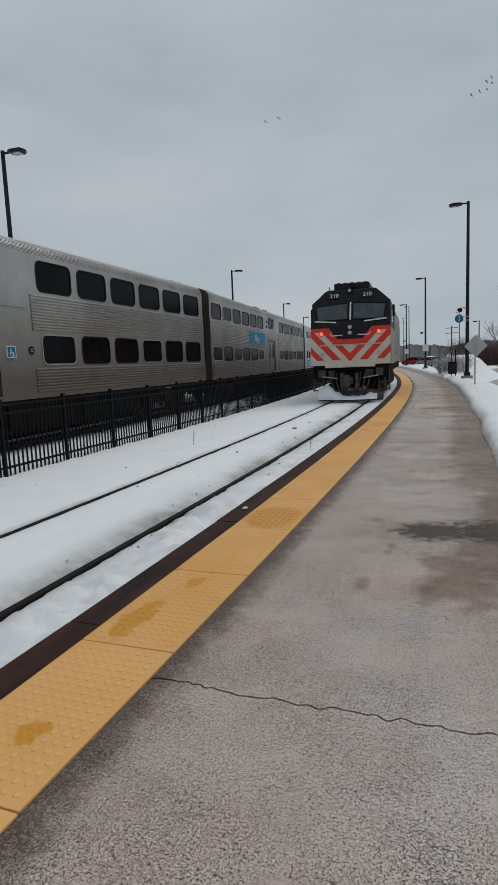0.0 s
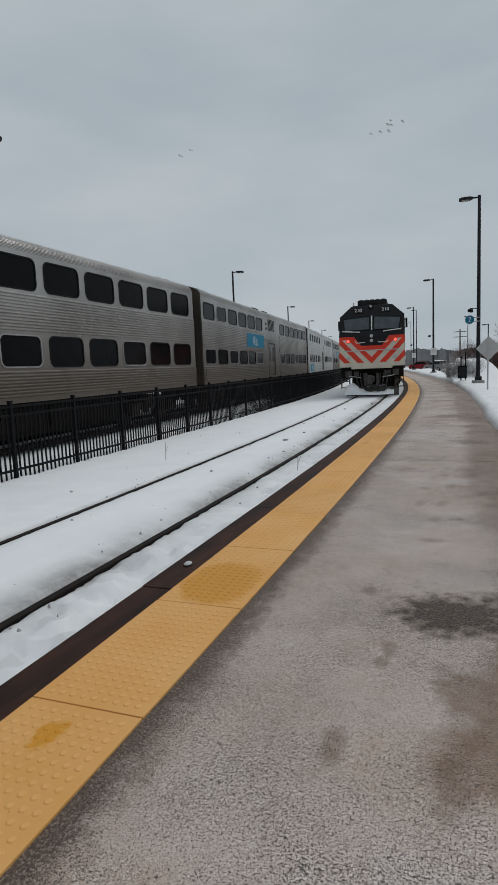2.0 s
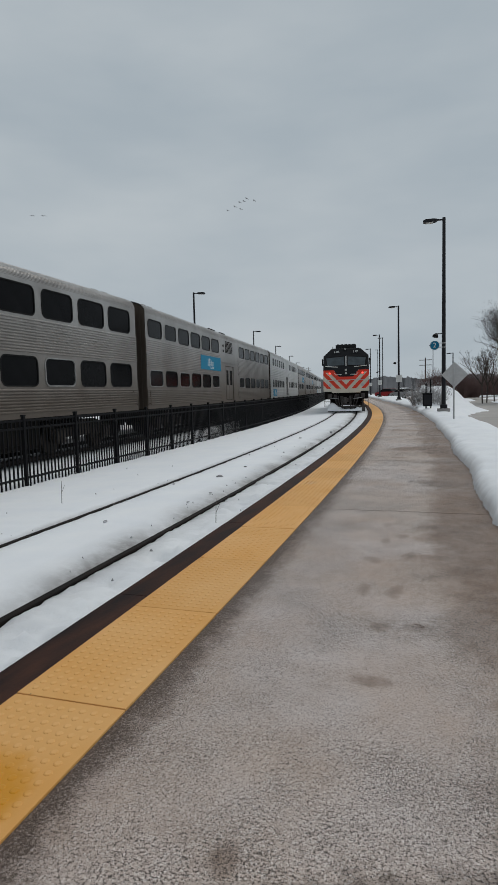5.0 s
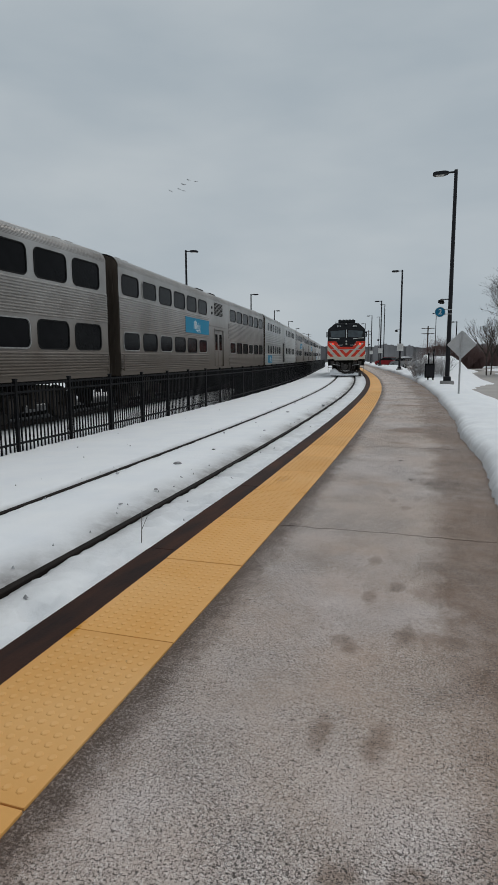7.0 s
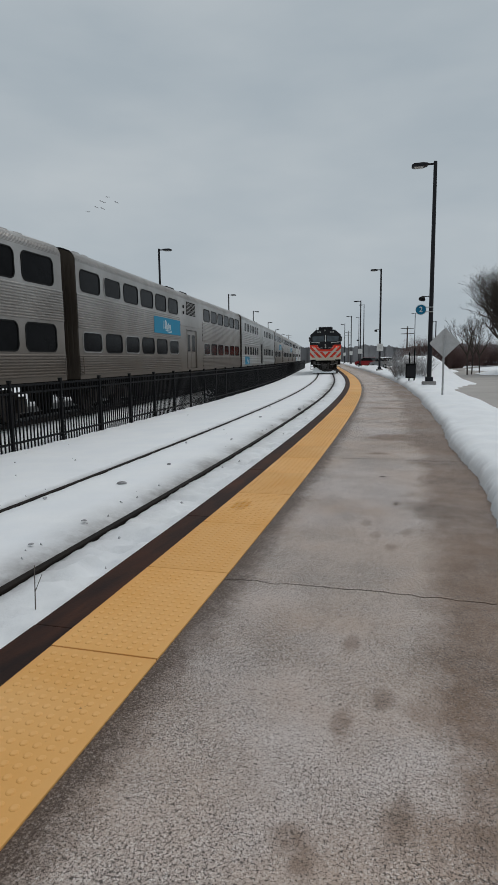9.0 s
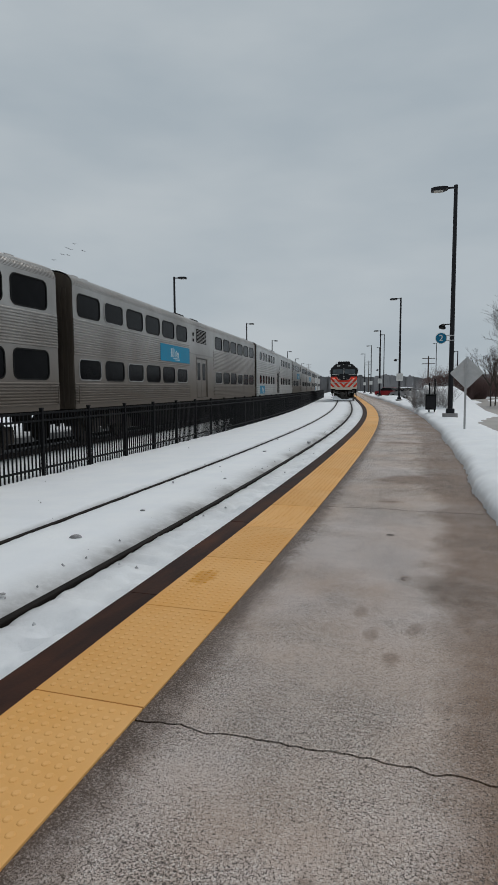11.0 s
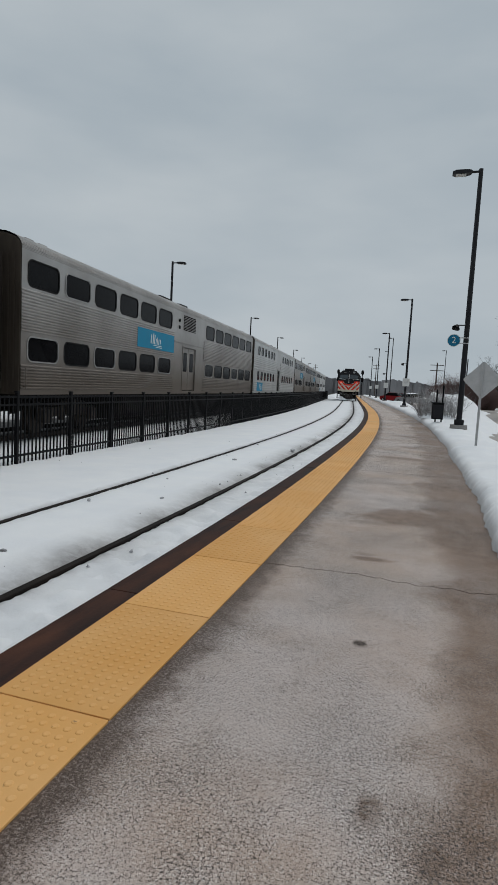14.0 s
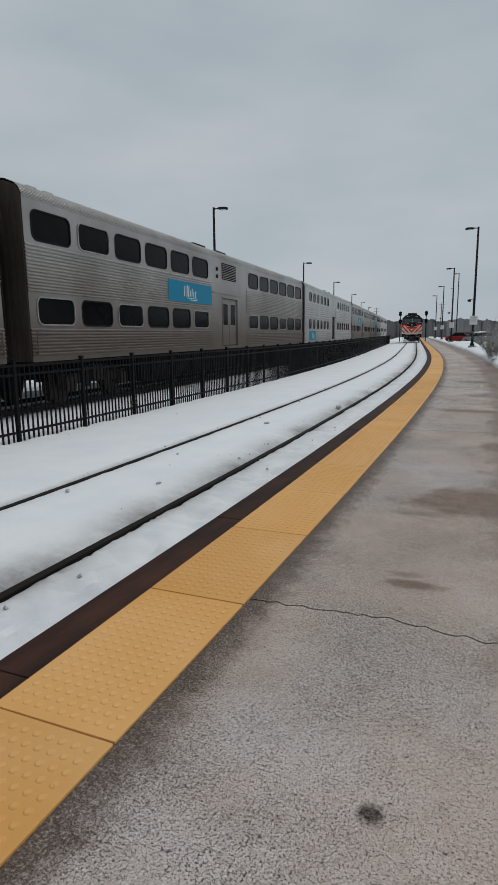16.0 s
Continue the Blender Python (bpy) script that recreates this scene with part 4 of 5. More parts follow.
            part("vent_backing", q, UNDERFRAME, vg)
            for z in (3.92, 4.2):
                q = bmesh.new()
                rod(q, (SIDE_X - 0.02, 11.16, z), (SIDE_X + 0.03, 11.16, z), 0.075, seg=14)
                part("side_lamp", q, RUBBER, car, m=base)
        for y in (0.12, CAR_LEN - 0.12):
            g = bmesh.new()
            rod(g, (SIDE_X + 0.07, y + (0.35 if y < 5 else -0.35), 1.75), (SIDE_X + 0.07, y, 1.75), 0.016)
            rod(g, (SIDE_X + 0.07, y, 1.75), (SIDE_X + 0.07, y, 1.25), 0.016)
            rod(g, (SIDE_X, y, 1.3), (SIDE_X + 0.07, y, 1.3), 0.016)
            part("grab_rail", g, k["mat"], car, m=base)
    r = bmesh.new()
    for y0, y1 in ((9.9, 11.0), (12.2, 13.2)):
        box(r, 0.35, 1.12, y0, y1, 4.94, 5.05, 0.04)
        box(r, -1.12, -0.35, y0, y1, 4.94, 5.05, 0.04)
    rod(r, (0.9, 9.9, 5.03), (0.9, 13.2, 5.03), 0.02)
    part("roof_equipment", r, UNDERFRAME, car)
    for y0 in (0.6, 1.2, CAR_LEN - 1.6, CAR_LEN - 2.2):
        sn = bmesh.new()
        box(sn, 0.95, 1.2, y0, y0 + 0.35, 4.91, 4.99, 0.03)
        part("roof_hatch", sn, k["mat"], car)
    if logo:
        y0, y1, z0, z1 = (6.82, 10.52, 2.79, 3.48) if kind != "new" else (1.6, 4.0, 1.25, 1.85)
        t = bmesh.new()
        box(t, SIDE_X + 0.012, SIDE_X + 0.024, y0, y1, z0, z1)
        pl = part("logo_panel", t, TEAL, car, "teal panel with a white mark in plain bars")
        q = bmesh.new()
        s = (z1 - z0) / 0.71
        for bx, w, h, lean in ((1.22, 0.07, 0.36, 1), (1.42, 0.07, 0.40, 1), (1.56, 0.07, 0.36, 1), (1.72, 0.05, 0.22, 0), (1.86, 0.05, 0.30, 0), (2.0, 0.05, 0.22, 0), (2.16, 0.06, 0.22, 0)):
            prism(q, [(y0 + bx * s, z0 + 0.2 * s), (y0 + (bx + w) * s, z0 + 0.2 * s), (y0 + (bx + w + 0.05) * s, z0 + (0.2 + h) * s), (y0 + (bx + 0.05) * s, z0 + (0.2 + h) * s)], "x", SIDE_X + 0.02, SIDE_X + 0.028)
        for z, ww in ((0.14, 0.85), (0.08, 0.62)):
            box(q, SIDE_X + 0.02, SIDE_X + 0.028, y0 + (2.35 - ww) * s, y0 + 2.38 * s, z0 + z * s, z0 + (z + 0.025) * s)
        part("logo_mark", q, WHITE_PAINT, pl, "white bars")
    return car


def access_plate(car):
    """Blue plate with a white wheelchair sign, and a small round badge, beside the doors."""
    q = bmesh.new()
    box(q, SIDE_X, SIDE_X + 0.02, 13.72, 14.02, 2.09, 2.37)
    pl = part("access_plate", q, WHITE_PAINT, car, "white-edged blue wheelchair plate")
    q = bmesh.new()
    box(q, SIDE_X + 0.02, SIDE_X + 0.024, 13.742, 13.998, 2.11, 2.35)
    part("field", q, SIGN_BLUE, pl)
    q = bmesh.new()
    x0 = SIDE_X + 0.028
    for k in range(11):
        a0, a1 = [math.radians(150 + 22 * i) for i in (k, k + 1)]
        rod(q, (x0, 13.865 + 0.06 * math.cos(a0), 2.19 + 0.06 * math.sin(a0)), (x0, 13.865 + 0.06 * math.cos(a1), 2.19 + 0.06 * math.sin(a1)), 0.011, seg=5)
    rod(q, (x0, 13.835, 2.31), (x0, 13.845, 2.20), 0.016, seg=5)
    rod(q, (x0, 13.845, 2.205), (x0, 13.905, 2.205), 0.013, seg=5)
    rod(q, (x0, 13.905, 2.205), (x0, 13.945, 2.14), 0.013, seg=5)
    part("pictogram", q, WHITE_PAINT, pl)
    q = bmesh.new()
    rod(q, (SIDE_X, 14.58, 2.27), (SIDE_X + 0.02, 14.58, 2.27), 0.10, seg=20)
    bd = part("badge", q, RUBBER, car, "small round black badge")
    q = bmesh.new()
    for dz in (-0.03, 0.03):
        box(q, SIDE_X + 0.02, SIDE_X + 0.024, 14.53, 14.63, 2.26 + dz, 2.28 + dz)
    part("mark", q, ALUMINIUM, bd)


def build_standing_train():
    names = (("tall", "weathered stainless double-deck coach with dark windows and a teal panel"), ("old", "weathered stainless double-deck coach with dark windows and a teal panel"),
             ("new", "bright fluted stainless double-deck coach with small windows"), ("old", "dull stainless double-deck coach far along the train"),
             ("old", "dull stainless double-deck coach far along the train"), ("new", "bright fluted stainless double-deck coach with small windows"))
    # straight coaches coupled along the bend; x, y is the corner nearest the platform
    x, y = -8.985, -2.34
    for (kind, label), turn in zip(names, (0.063, 0.138, 0.178, 0.19, 0.19, 0.19)):
        car = coach(kind, pose(x - SIDE_X * math.cos(turn), y - SIDE_X * math.sin(turn), RAIL_Z, 0, 0, math.degrees(turn)), label)
        if y < 0:
            access_plate(car)
        step = 26.17 if y < 0 else 26.05
        x, y = x - step * math.sin(turn), y + step * math.cos(turn)


# ---- the fence between the tracks ----
def build_fence():
    f = thing("fence", "black metal picket fence standing in snow between the tracks", "fence")
    b = bmesh.new()
    box(b, -0.032, 0.032, -0.032, 0.032, -0.45, 1.12, 0.004)
    box(b, -0.04, 0.04, -0.04, 0.04, 1.12, 1.15, 0.01)
    post = finish(b, "post", BLACK_METAL)
    b = bmesh.new()
    box(b, -0.018, 0.018, -0.885, 0.885, -0.02, 0.02)
    rail = finish(b, "fence_rail", BLACK_METAL)
    b = bmesh.new()
    box(b, -0.0125, 0.0125, -0.0125, 0.0125, -0.30, 1.07)
    picket = finish(b, "picket", BLACK_METAL)
    rest = bmesh.new()
    count, y = 0, 9.03 - 4 * 1.81
    while y < 118:
        part("post", post, None, f, m=along(y, 6.13))
        mid = y + 0.905
        for z in (1.04, 0.89, -0.08):
            part("fence_rail", rail, None, f, m=along(mid, 6.13, z) @ pose(0, 0, 0))
        for k in range(1, 15):
            m = along(y + 1.81 * k / 15, 6.13)
            if 8.0 < y < 42 and count < 300:
                part("picket", picket, None, f, m=m)
                count += 1
            else:
                box(rest, -0.0125, 0.0125, -0.0125, 0.0125, -0.30, 1.07, 0, m) if y < 60 else None
                if y >= 60:
                    p = m.translation
                    vs = [rest.verts.new((p.x + dx, p.y + dy, z)) for z in (-0.3, 1.07) for dx, dy in ((-0.01, -0.01), (0.01, -0.01), (0.01, 0.01), (-0.01, 0.01))]
                    for i in range(4):
                        rest.faces.new((vs[i], vs[(i + 1) % 4], vs[4 + (i + 1) % 4], vs[4 + i]))
        y += 1.81
    me = finish(rest, "fence_infill", BLACK_METAL)
    ob = part("fence_infill", me, None, f)
    ob["kind"] = "stuff"


# ---- lamp posts, signs, bin ----
def lamp_post(m, label, arm=-1, height=9.75, footing=True, group="platform lamps", extras=()):
    t = thing("street_lamp", label, "street lamp", m, group)
    if footing:
        b = bmesh.new()
        rod(b, (0, 0, -0.1), (0, 0, 0.42), 0.33, 0.31, 20)
        part("footing", b, FOOTING, t)
    b = bmesh.new()
    box(b, -0.17, 0.17, -0.17, 0.17, 0.40, 0.62, 0.03)
    part("base_cover", b, POLE_BLACK, t)
    b = bmesh.new()
    rod(b, (0, 0, 0.4), (0, 0, height), 0.105, 0.075, 12)
    part("pole", b, POLE_BLACK, t)
    b = bmesh.new()
    box(b, min(0, arm * 0.42), max(0, arm * 0.42), -0.035, 0.035, height - 0.13, height - 0.06, 0.01)
    part("arm", b, POLE_BLACK, t)
    b = bmesh.new()
    xs = (0.28, 0.34, 0.5, 0.86, 0.98)
    sec = ((0.08, -0.02, 0.02), (0.16, -0.06, 0.05), (0.20, -0.09, 0.07), (0.20, -0.10, 0.06), (0.12, -0.08, 0.02))
    rings = []
    for x, (w, z0, z1) in zip(xs, sec):
        rings.append([b.verts.new((arm * x, yy, height - 0.09 + zz)) for yy, zz in ((-w, z0), (w, z0), (w, z1 * 0.6), (w * 0.6, z1), (-w * 0.6, z1), (-w, z1 * 0.6))])
    b.faces.new(rings[0])
    b.faces.new(rings[-1][::-1])
    for p, q in zip(rings, rings[1:]):
        for i in range(6):
            b.faces.new((p[i], p[(i + 1) % 6], q[(i + 1) % 6], q[i]))
    head = part("lamp_head", b, POLE_BLACK, t)
    b = bmesh.new()
    box(b, min(arm * 0.5, arm * 0.86), max(arm * 0.5, arm * 0.86), -0.15, 0.15, height - 0.205, height - 0.188)
    part("lens", b, LAMP_GLASS, head)
    if "speaker" in extras:
        b = bmesh.new()
        rod(b, (0, 0, 4.14), (-0.34, 0, 4.14), 0.022)
        rod(b, (-0.34, 0, 4.14), (-0.40, -0.05, 4.02), 0.06, 0.15, 14)
        rod(b, (-0.40, -0.05, 4.02), (-0.41, -0.06, 3.97), 0.15, 0.13, 14)
        part("loudspeaker", b, BLACK_METAL, t)
    if "notice" in extras:
        b = bmesh.new()
        box(b, -0.30, 0.30, -0.16, -0.13, 2.12, 2.82, 0.01)
        n = part("notice_board", b, WHITE_PAINT, t, "white notice board with grey lines")
        b = bmesh.new()
        for z, w in ((2.66, 0.2), (2.55, 0.16), (2.45, 0.2), (2.32, 0.18)):
            box(b, -w, w, -0.168, -0.158, z, z + 0.03)
        part("printed_bars", b, GALVANISED, n)
    return t


def text_mesh(word, size, depth, material):
    """Raised lettering in the built-in face, as a mesh."""
    cu = bpy.data.curves.new("lettering", "FONT")
    cu.body, cu.size, cu.extrude, cu.align_x, cu.align_y = word, size, depth, "CENTER", "CENTER"
    ob = new("lettering", cu)
    me = bpy.data.meshes.new_from_object(ob)
    bpy.data.objects.remove(ob)
    me.materials.clear()
    me.materials.append(material)
    return me


def build_lamps():
    lamp_post(pose(-0.72, 35.9, 0.0, 0, 0, 4), "tall dark lamp post with loudspeaker in the snow by the platform", -1, extras=("speaker",))
    for x, y in ((-5.86, 66.0), (-11.65, 96.2), (-17.4, 126.5), (-22.9, 153.5)):
        lamp_post(pose(x, y, 0.0, 0, 0, heading(y)), "tall dark lamp post with a white notice board by the platform", -1, extras=("speaker", "notice"))
    for x, y in ((-16.6, 19.0), (-20.9, 50.0), (-26.8, 81.6), (-32.1, 108.8), (-38.3, 139.5), (-45.5, 172.0), (-52.5, 205.0)):
        lamp_post(pose(x, y, -0.5, 0, 0, heading(y)), "tall dark lamp post behind the standing train", 1, 10.4, group="lamps behind the train")
    # route sign on the first post
    s = thing("round_sign", "round blue sign with a white rim and the number 2", "sign", pose(-1.15, 35.82, 3.57))
    b = bmesh.new()
    rod(b, (0, 0.012, 0), (0, -0.012, 0), 0.235, seg=32)
    part("rim", b, WHITE_PAINT, s)
    b = bmesh.new()
    rod(b, (0, 0.0, 0), (0, -0.018, 0), 0.212, seg=32)
    part("disc", b, SIGN_BLUE, s)
    t = part("number", text_mesh("2", 0.34, 0.002, WHITE_PAINT), None, s, "white number 2")
    t.matrix_basis = pose(0, -0.022, 0, 90, 0, 0)
    b = bmesh.new()
    for z in (-0.1, 0.1):
        box(b, 0.1, 0.52, -0.012, 0.012, z - 0.02, z + 0.02)
    part("bracket", b, GALVANISED, s)
    # back of a diamond warning sign
    d = thing("diamond_sign", "bare grey back of a diamond road sign on a steel post", "road sign", pose(-0.15, 28.6, 0.0, 0, 0, -6))
    b = bmesh.new()
    prism(b, rounded(-0.345, 0.345, -0.345, 0.345, 0.05), "y", 0.012, 0.018)
    ob = part("plate", b, GALVANISED, d)
    ob.matrix_basis = pose(0.02, 0, 1.94, 0, 45, 0)
    b = bmesh.new()
    prism(b, [(-0.03, 0.0), (0.03, 0.0), (0.03, -0.03), (0.012, -0.03), (0.012, -0.012), (-0.012, -0.012), (-0.012, -0.03), (-0.03, -0.03)], "z", -0.3, 2.38)
    part("post", b, GALVANISED, d)
    for z in (1.62, 2.22):
        b = bmesh.new()
        rod(b, (0, -0.04, z), (0, 0.02, z), 0.014)
        part("bolt", b, GALVANISED, d)


def build_bin():
    t = thing("notice_box", "black metal box on two posts in the snow by the platform", "box", pose(-1.72, 40.0, 0.0, 0, 0, 6))
    b = bmesh.new()
    box(b, -0.25, 0.25, -0.14, 0.14, 0.42, 1.14, 0.02)
    part("cabinet", b, BLACK_METAL, t)
    b = bmesh.new()
    box(b, -0.21, 0.21, -0.155, -0.138, 0.48, 1.07, 0.008)
    part("cabinet_door", b, POLE_BLACK, t)
    b = bmesh.new()
    box(b, -0.28, 0.28, -0.17, 0.17, 1.14, 1.175, 0.012)
    part("lid", b, BLACK_METAL, t)
    for x, top in ((-0.06, 1.75), (0.20, 1.95)):
        b = bmesh.new()
        rod(b, (x, 0.2, 0.0), (x, 0.2, top), 0.035)
        part("post", b, BLACK_METAL, t)


build_standing_train()


# ---- the departing locomotive ----
# local space: y = 0 at the nose, +y towards its far end, z up from the rail head
def loco():
    t = thing("locomotive", "black diesel locomotive with orange-red and beige chevrons, leaving the platform", "locomotive")
    # cab shell: sections from the nose back, narrow roof with slanted shoulders
    half = [(1.575, 1.50), (1.575, 3.02), (1.56, 3.95), (1.02, 4.42), (0.9, 4.46), (0.0, 4.48)]
    outline = half + [(-x, z) for x, z in half[-2::-1]]
    depth = {1.50: 0.02, 3.02: 0.17, 3.95: 0.62, 4.42: 0.86, 4.46: 0.9, 4.48: 0.9}
    bm = bmesh.new()
    front = [bm.verts.new((x, depth[z], z)) for x, z in outline]
    back = [bm.verts.new((x, 5.2, z)) for x, z in outline]
    n = len(outline)
    for i in range(n - 1):
        bm.faces.new((front[i], front[i + 1], back[i + 1], back[i]))
    for i in range(len(half) - 1):
        j = n - 1 - i
        if half[i + 1][0] > 0.01:
            bm.faces.new((front[i], front[i + 1], front[j - 1], front[j]))
    bm.faces.new((front[0], back[0], back[-1], front[-1]))
    part("cab_shell", bm, LOCO_BLACK, t)
    bm = bmesh.new()
    box(bm, -1.5, 1.5, 5.2, 17.0, 1.5, 4.1, 0.05)
    box(bm, -1.35, 1.35, 5.25, 16.9, 4.05, 4.3, 0.12)
    part("engine_hood", bm, LOCO_SIDE, t, "grey ribbed engine hood")
    for k in range(12):
        bm = bmesh.new()
        box(bm, 1.498, 1.525, 5.6 + k * 0.93, 6.3 + k * 0.93, 1.9, 3.6, 0.01)
        part("hood_door", bm, LOCO_SIDE, t)
    for x in (-1.5775, 1.5775):
        bm = bmesh.new()
        box(bm, x - 0.0075, x + 0.0075, 0.35, 5.1, 1.5, 2.95)
        part("cab_side_panel", bm, LOCO_SIDE, t, "grey lower cab side")
    # nose paint: beige ground with red stripes, a red collar over it
    bm = bmesh.new()
    for z0, z1 in ((1.52, 3.0),):
        vs = [bm.verts.new((x, 0.02 + (z - 1.5) * 0.0987 - 0.006, z)) for x, z in ((-1.57, z0), (1.57, z0), (1.57, z1), (0.85, z1), (0.5, 2.53), (-0.5, 2.53), (-0.85, z1), (-1.57, z1))]
        bm.faces.new(vs)
    nose = part("nose", bm, LOCO_BEIGE, t, "beige nose with orange-red chevrons")

    def skin(z, lift):
        return 0.02 + (z - 1.5) * 0.0987 - lift

    def stripe(pts, name, mat, lift=0.012):
        for s in (1, -1):
            b = bmesh.new()
            b.faces.new([b.verts.new((s * u, skin(z, lift), z)) for u, z in pts])
            part(name, b, mat, nose)

    def at(k, z):
        return (min(1.568, k + 0.95 * (z - 1.72)), z)
    stripe([(0.0, 1.66), at(0.06, 1.72), at(0.06, 2.32), at(-0.24, 2.32), (0.0, 1.98)], "red_chevron", LOCO_RED)
    stripe([at(0.36, 1.72), at(0.68, 1.72), (1.568, 2.655), (1.568, 2.85), at(0.36, 2.85)], "red_stripe", LOCO_RED)
    stripe([at(1.03, 1.72), at(1.32, 1.72), (1.568, 1.98), (1.568, 2.285)], "red_stripe", LOCO_RED)
    stripe([(0.0, 2.32), at(0.06, 2.32), at(0.06, 2.85), (1.568, 2.85), (1.568, 3.0), (0.86, 3.0), (0.5, 2.54), (0.0, 2.54)], "red_collar", LOCO_RED, 0.014)
    # lights
    for z in (3.0, 2.78):
        b = bmesh.new()
        rod(b, (0, skin(z, 0.06), z), (0, skin(z, -0.02), z), 0.085, seg=18)
        h = part("headlight", b, LOCO_SIDE, t, "grey headlight housing")
        b = bmesh.new()
        rod(b, (0, skin(z, 0.068), z), (0, skin(z, 0.05), z), 0.066, seg=18)
        part("lens", b, LAMP_GLASS, h)
    b = bmesh.new()
    rod(b, (-0.05, 0.74, 4.40), (-0.05, 0.95, 4.40), 0.12, seg=18)
    rh = part("roof_headlight", b, LOCO_BLACK, t)
    b = bmesh.new()
    rod(b, (-0.05, 0.735, 4.40), (-0.05, 0.76, 4.40), 0.055, seg=14)
    part("lens", b, LAMP_GLASS, rh)
    for s in (-1, 1):
        b = bmesh.new()
        rod(b, (s * 1.13, skin(2.78, 0.06), 2.78), (s * 1.13, skin(2.78, -0.02), 2.78), 0.095, seg=16)
        h = part("marker_light", b, LOCO_RED, t)
        b = bmesh.new()
        rod(b, (s * 1.13, skin(2.78, 0.075), 2.78), (s * 1.13, skin(2.78, 0.055), 2.78), 0.07, seg=16)
        part("lens", b, RED_LIGHT, h, "glowing red marker lens")
        b = bmesh.new()
        rod(b, (s * 1.12, skin(1.95, 0.05), 1.95), (s * 1.12, skin(1.95, -0.02), 1.95), 0.10, seg=16)
        part("ditch_light", b, GALVANISED, t)
        # windshield, its light surround and wiper
        b = bmesh.new()
        pts = [(0.10, 3.30), (1.30, 3.28), (1.40, 3.84), (0.10, 3.93)]
        vs = [b.verts.new((s * x, 0.17 + (z - 3.02) * 0.484 - 0.012, z)) for x, z in pts]
        b.faces.new(vs)
        g = part("windshield", b, WINDSHIELD, t, "dark windshield pane")
        b = bmesh.new()
        for (xa, za), (xb, zb) in zip(pts, pts[1:] + pts[:1]):
            rod(b, (s * xa, 0.15 + (za - 3.02) * 0.484, za), (s * xb, 0.15 + (zb - 3.02) * 0.484, zb), 0.022, seg=6)
        part("gasket", b, RUBBER, g)
        b = bmesh.new()
        rod(b, (s * 0.55, 0.24, 3.2), (s * 1.42, 0.26, 3.27), 0.025, seg=6)
        part("window_sill", b, WHITE_PAINT, g)
        b = bmesh.new()
        rod(b, (s * 0.30, 0.10, 2.70), (s * 0.72, 0.10, 2.68), 0.02, seg=6)
        rod(b, (s * 0.72, 0.10, 2.68), (s * 0.80, 0.14, 2.78), 0.02, seg=6)
        part("handrail", b, WHITE_PAINT, t)
        # side window and mirror
        b = bmesh.new()
        box(b, s * 1.57 - 0.012, s * 1.57 + 0.012, 1.2, 2.5, 3.2, 3.8, 0.01)
        part("side_window", b, WINDSHIELD, t)
        b = bmesh.new()
        box(b, s * 1.66 - 0.05, s * 1.66 + 0.05, 1.1, 1.15, 3.35, 3.8, 0.02)
        rod(b, (s * 1.56, 1.12, 3.7), (s * 1.66, 1.12, 3.7), 0.02)
        part("mirror", b, RUBBER, t)
        # number board
        b = bmesh.new()
        prism(b, [(0.0, 0.0), (0.5, 0.0), (0.5, 0.26), (0.0, 0.26)], "y", 0.0, 0.02)
        nb = part("number_board", b, LOCO_BLACK, t)
        nb.matrix_basis = pose(s * 0.66 - 0.25, 0.665, 4.10, -22, 0, 0)
        tx = part("number", text_mesh("210", 0.24, 0.002, WHITE_PAINT), None, nb, "white number 210")
        tx.matrix_basis = pose(0.25, -0.006, 0.13, 90, 0, 0)
    b = bmesh.new()
    rod(b, (0, 0.30, 3.28), (0, 0.60, 3.93), 0.035, seg=8)
    part("windshield_post", b, WHITE_PAINT, t)
    b = bmesh.new()
    rod(b, (-1.3, -0.02, 2.31), (1.3, -0.02, 2.31), 0.022, seg=8)
    part("grab_bar", b, GALVANISED, t)
    # roof
    b = bmesh.new()
    box(b, -0.72, 0.72, 1.15, 2.9, 4.46, 4.72, 0.04)
    part("roof_housing", b, LOCO_BLACK, t)
    for k in range(5):
        b = bmesh.new()
        box(b, -0.64 + k * 0.27, -0.46 + k * 0.27, 1.3, 2.8, 4.70, 4.76, 0.02)
        part("roof_fan", b, LOCO_BLACK, t)
    b = bmesh.new()
    rod(b, (-0.92, 1.2, 4.45), (-0.92, 1.2, 4.62), 0.03)
    part("aerial", b, GALVANISED, t)
    for x in (-0.1, 0.0, 0.12):
        b = bmesh.new()
        rod(b, (x, 1.0, 4.60), (x, 1.35, 4.60), 0.06, 0.025, 10)
        part("horn", b, LOCO_BLACK, t)
    # pilot: anticlimber, buffer beam, coupler, hoses, plough
    b = bmesh.new()
    box(b, -0.98, 0.98, -0.18, 0.1, 1.42, 1.66, 0.04)
    part("anticlimber", b, LOCO_BEIGE, t)
    b = bmesh.new()
    box(b, -1.5, 1.5, 0.05, 0.5, 0.98, 1.5, 0.03)
    box(b, -1.45, 1.45, 0.5, 16.8, 1.15, 1.5, 0.03)
    part("underframe", b, UNDERFRAME, t)
    b = bmesh.new()
    box(b, -0.16, 0.16, -0.62, 0.1, 0.78, 1.05, 0.05)
    box(b, -0.2, 0.06, -0.80, -0.58, 0.68, 1.12, 0.06)
    part("coupler", b, PILOT_GREY, t)
    for x in (-0.75, -0.55, -0.38, 0.4, 0.58, 0.78):
        b = bmesh.new()
        rod(b, (x, 0.0, 1.2), (x * 0.95, -0.2, 0.85), 0.03, seg=6)
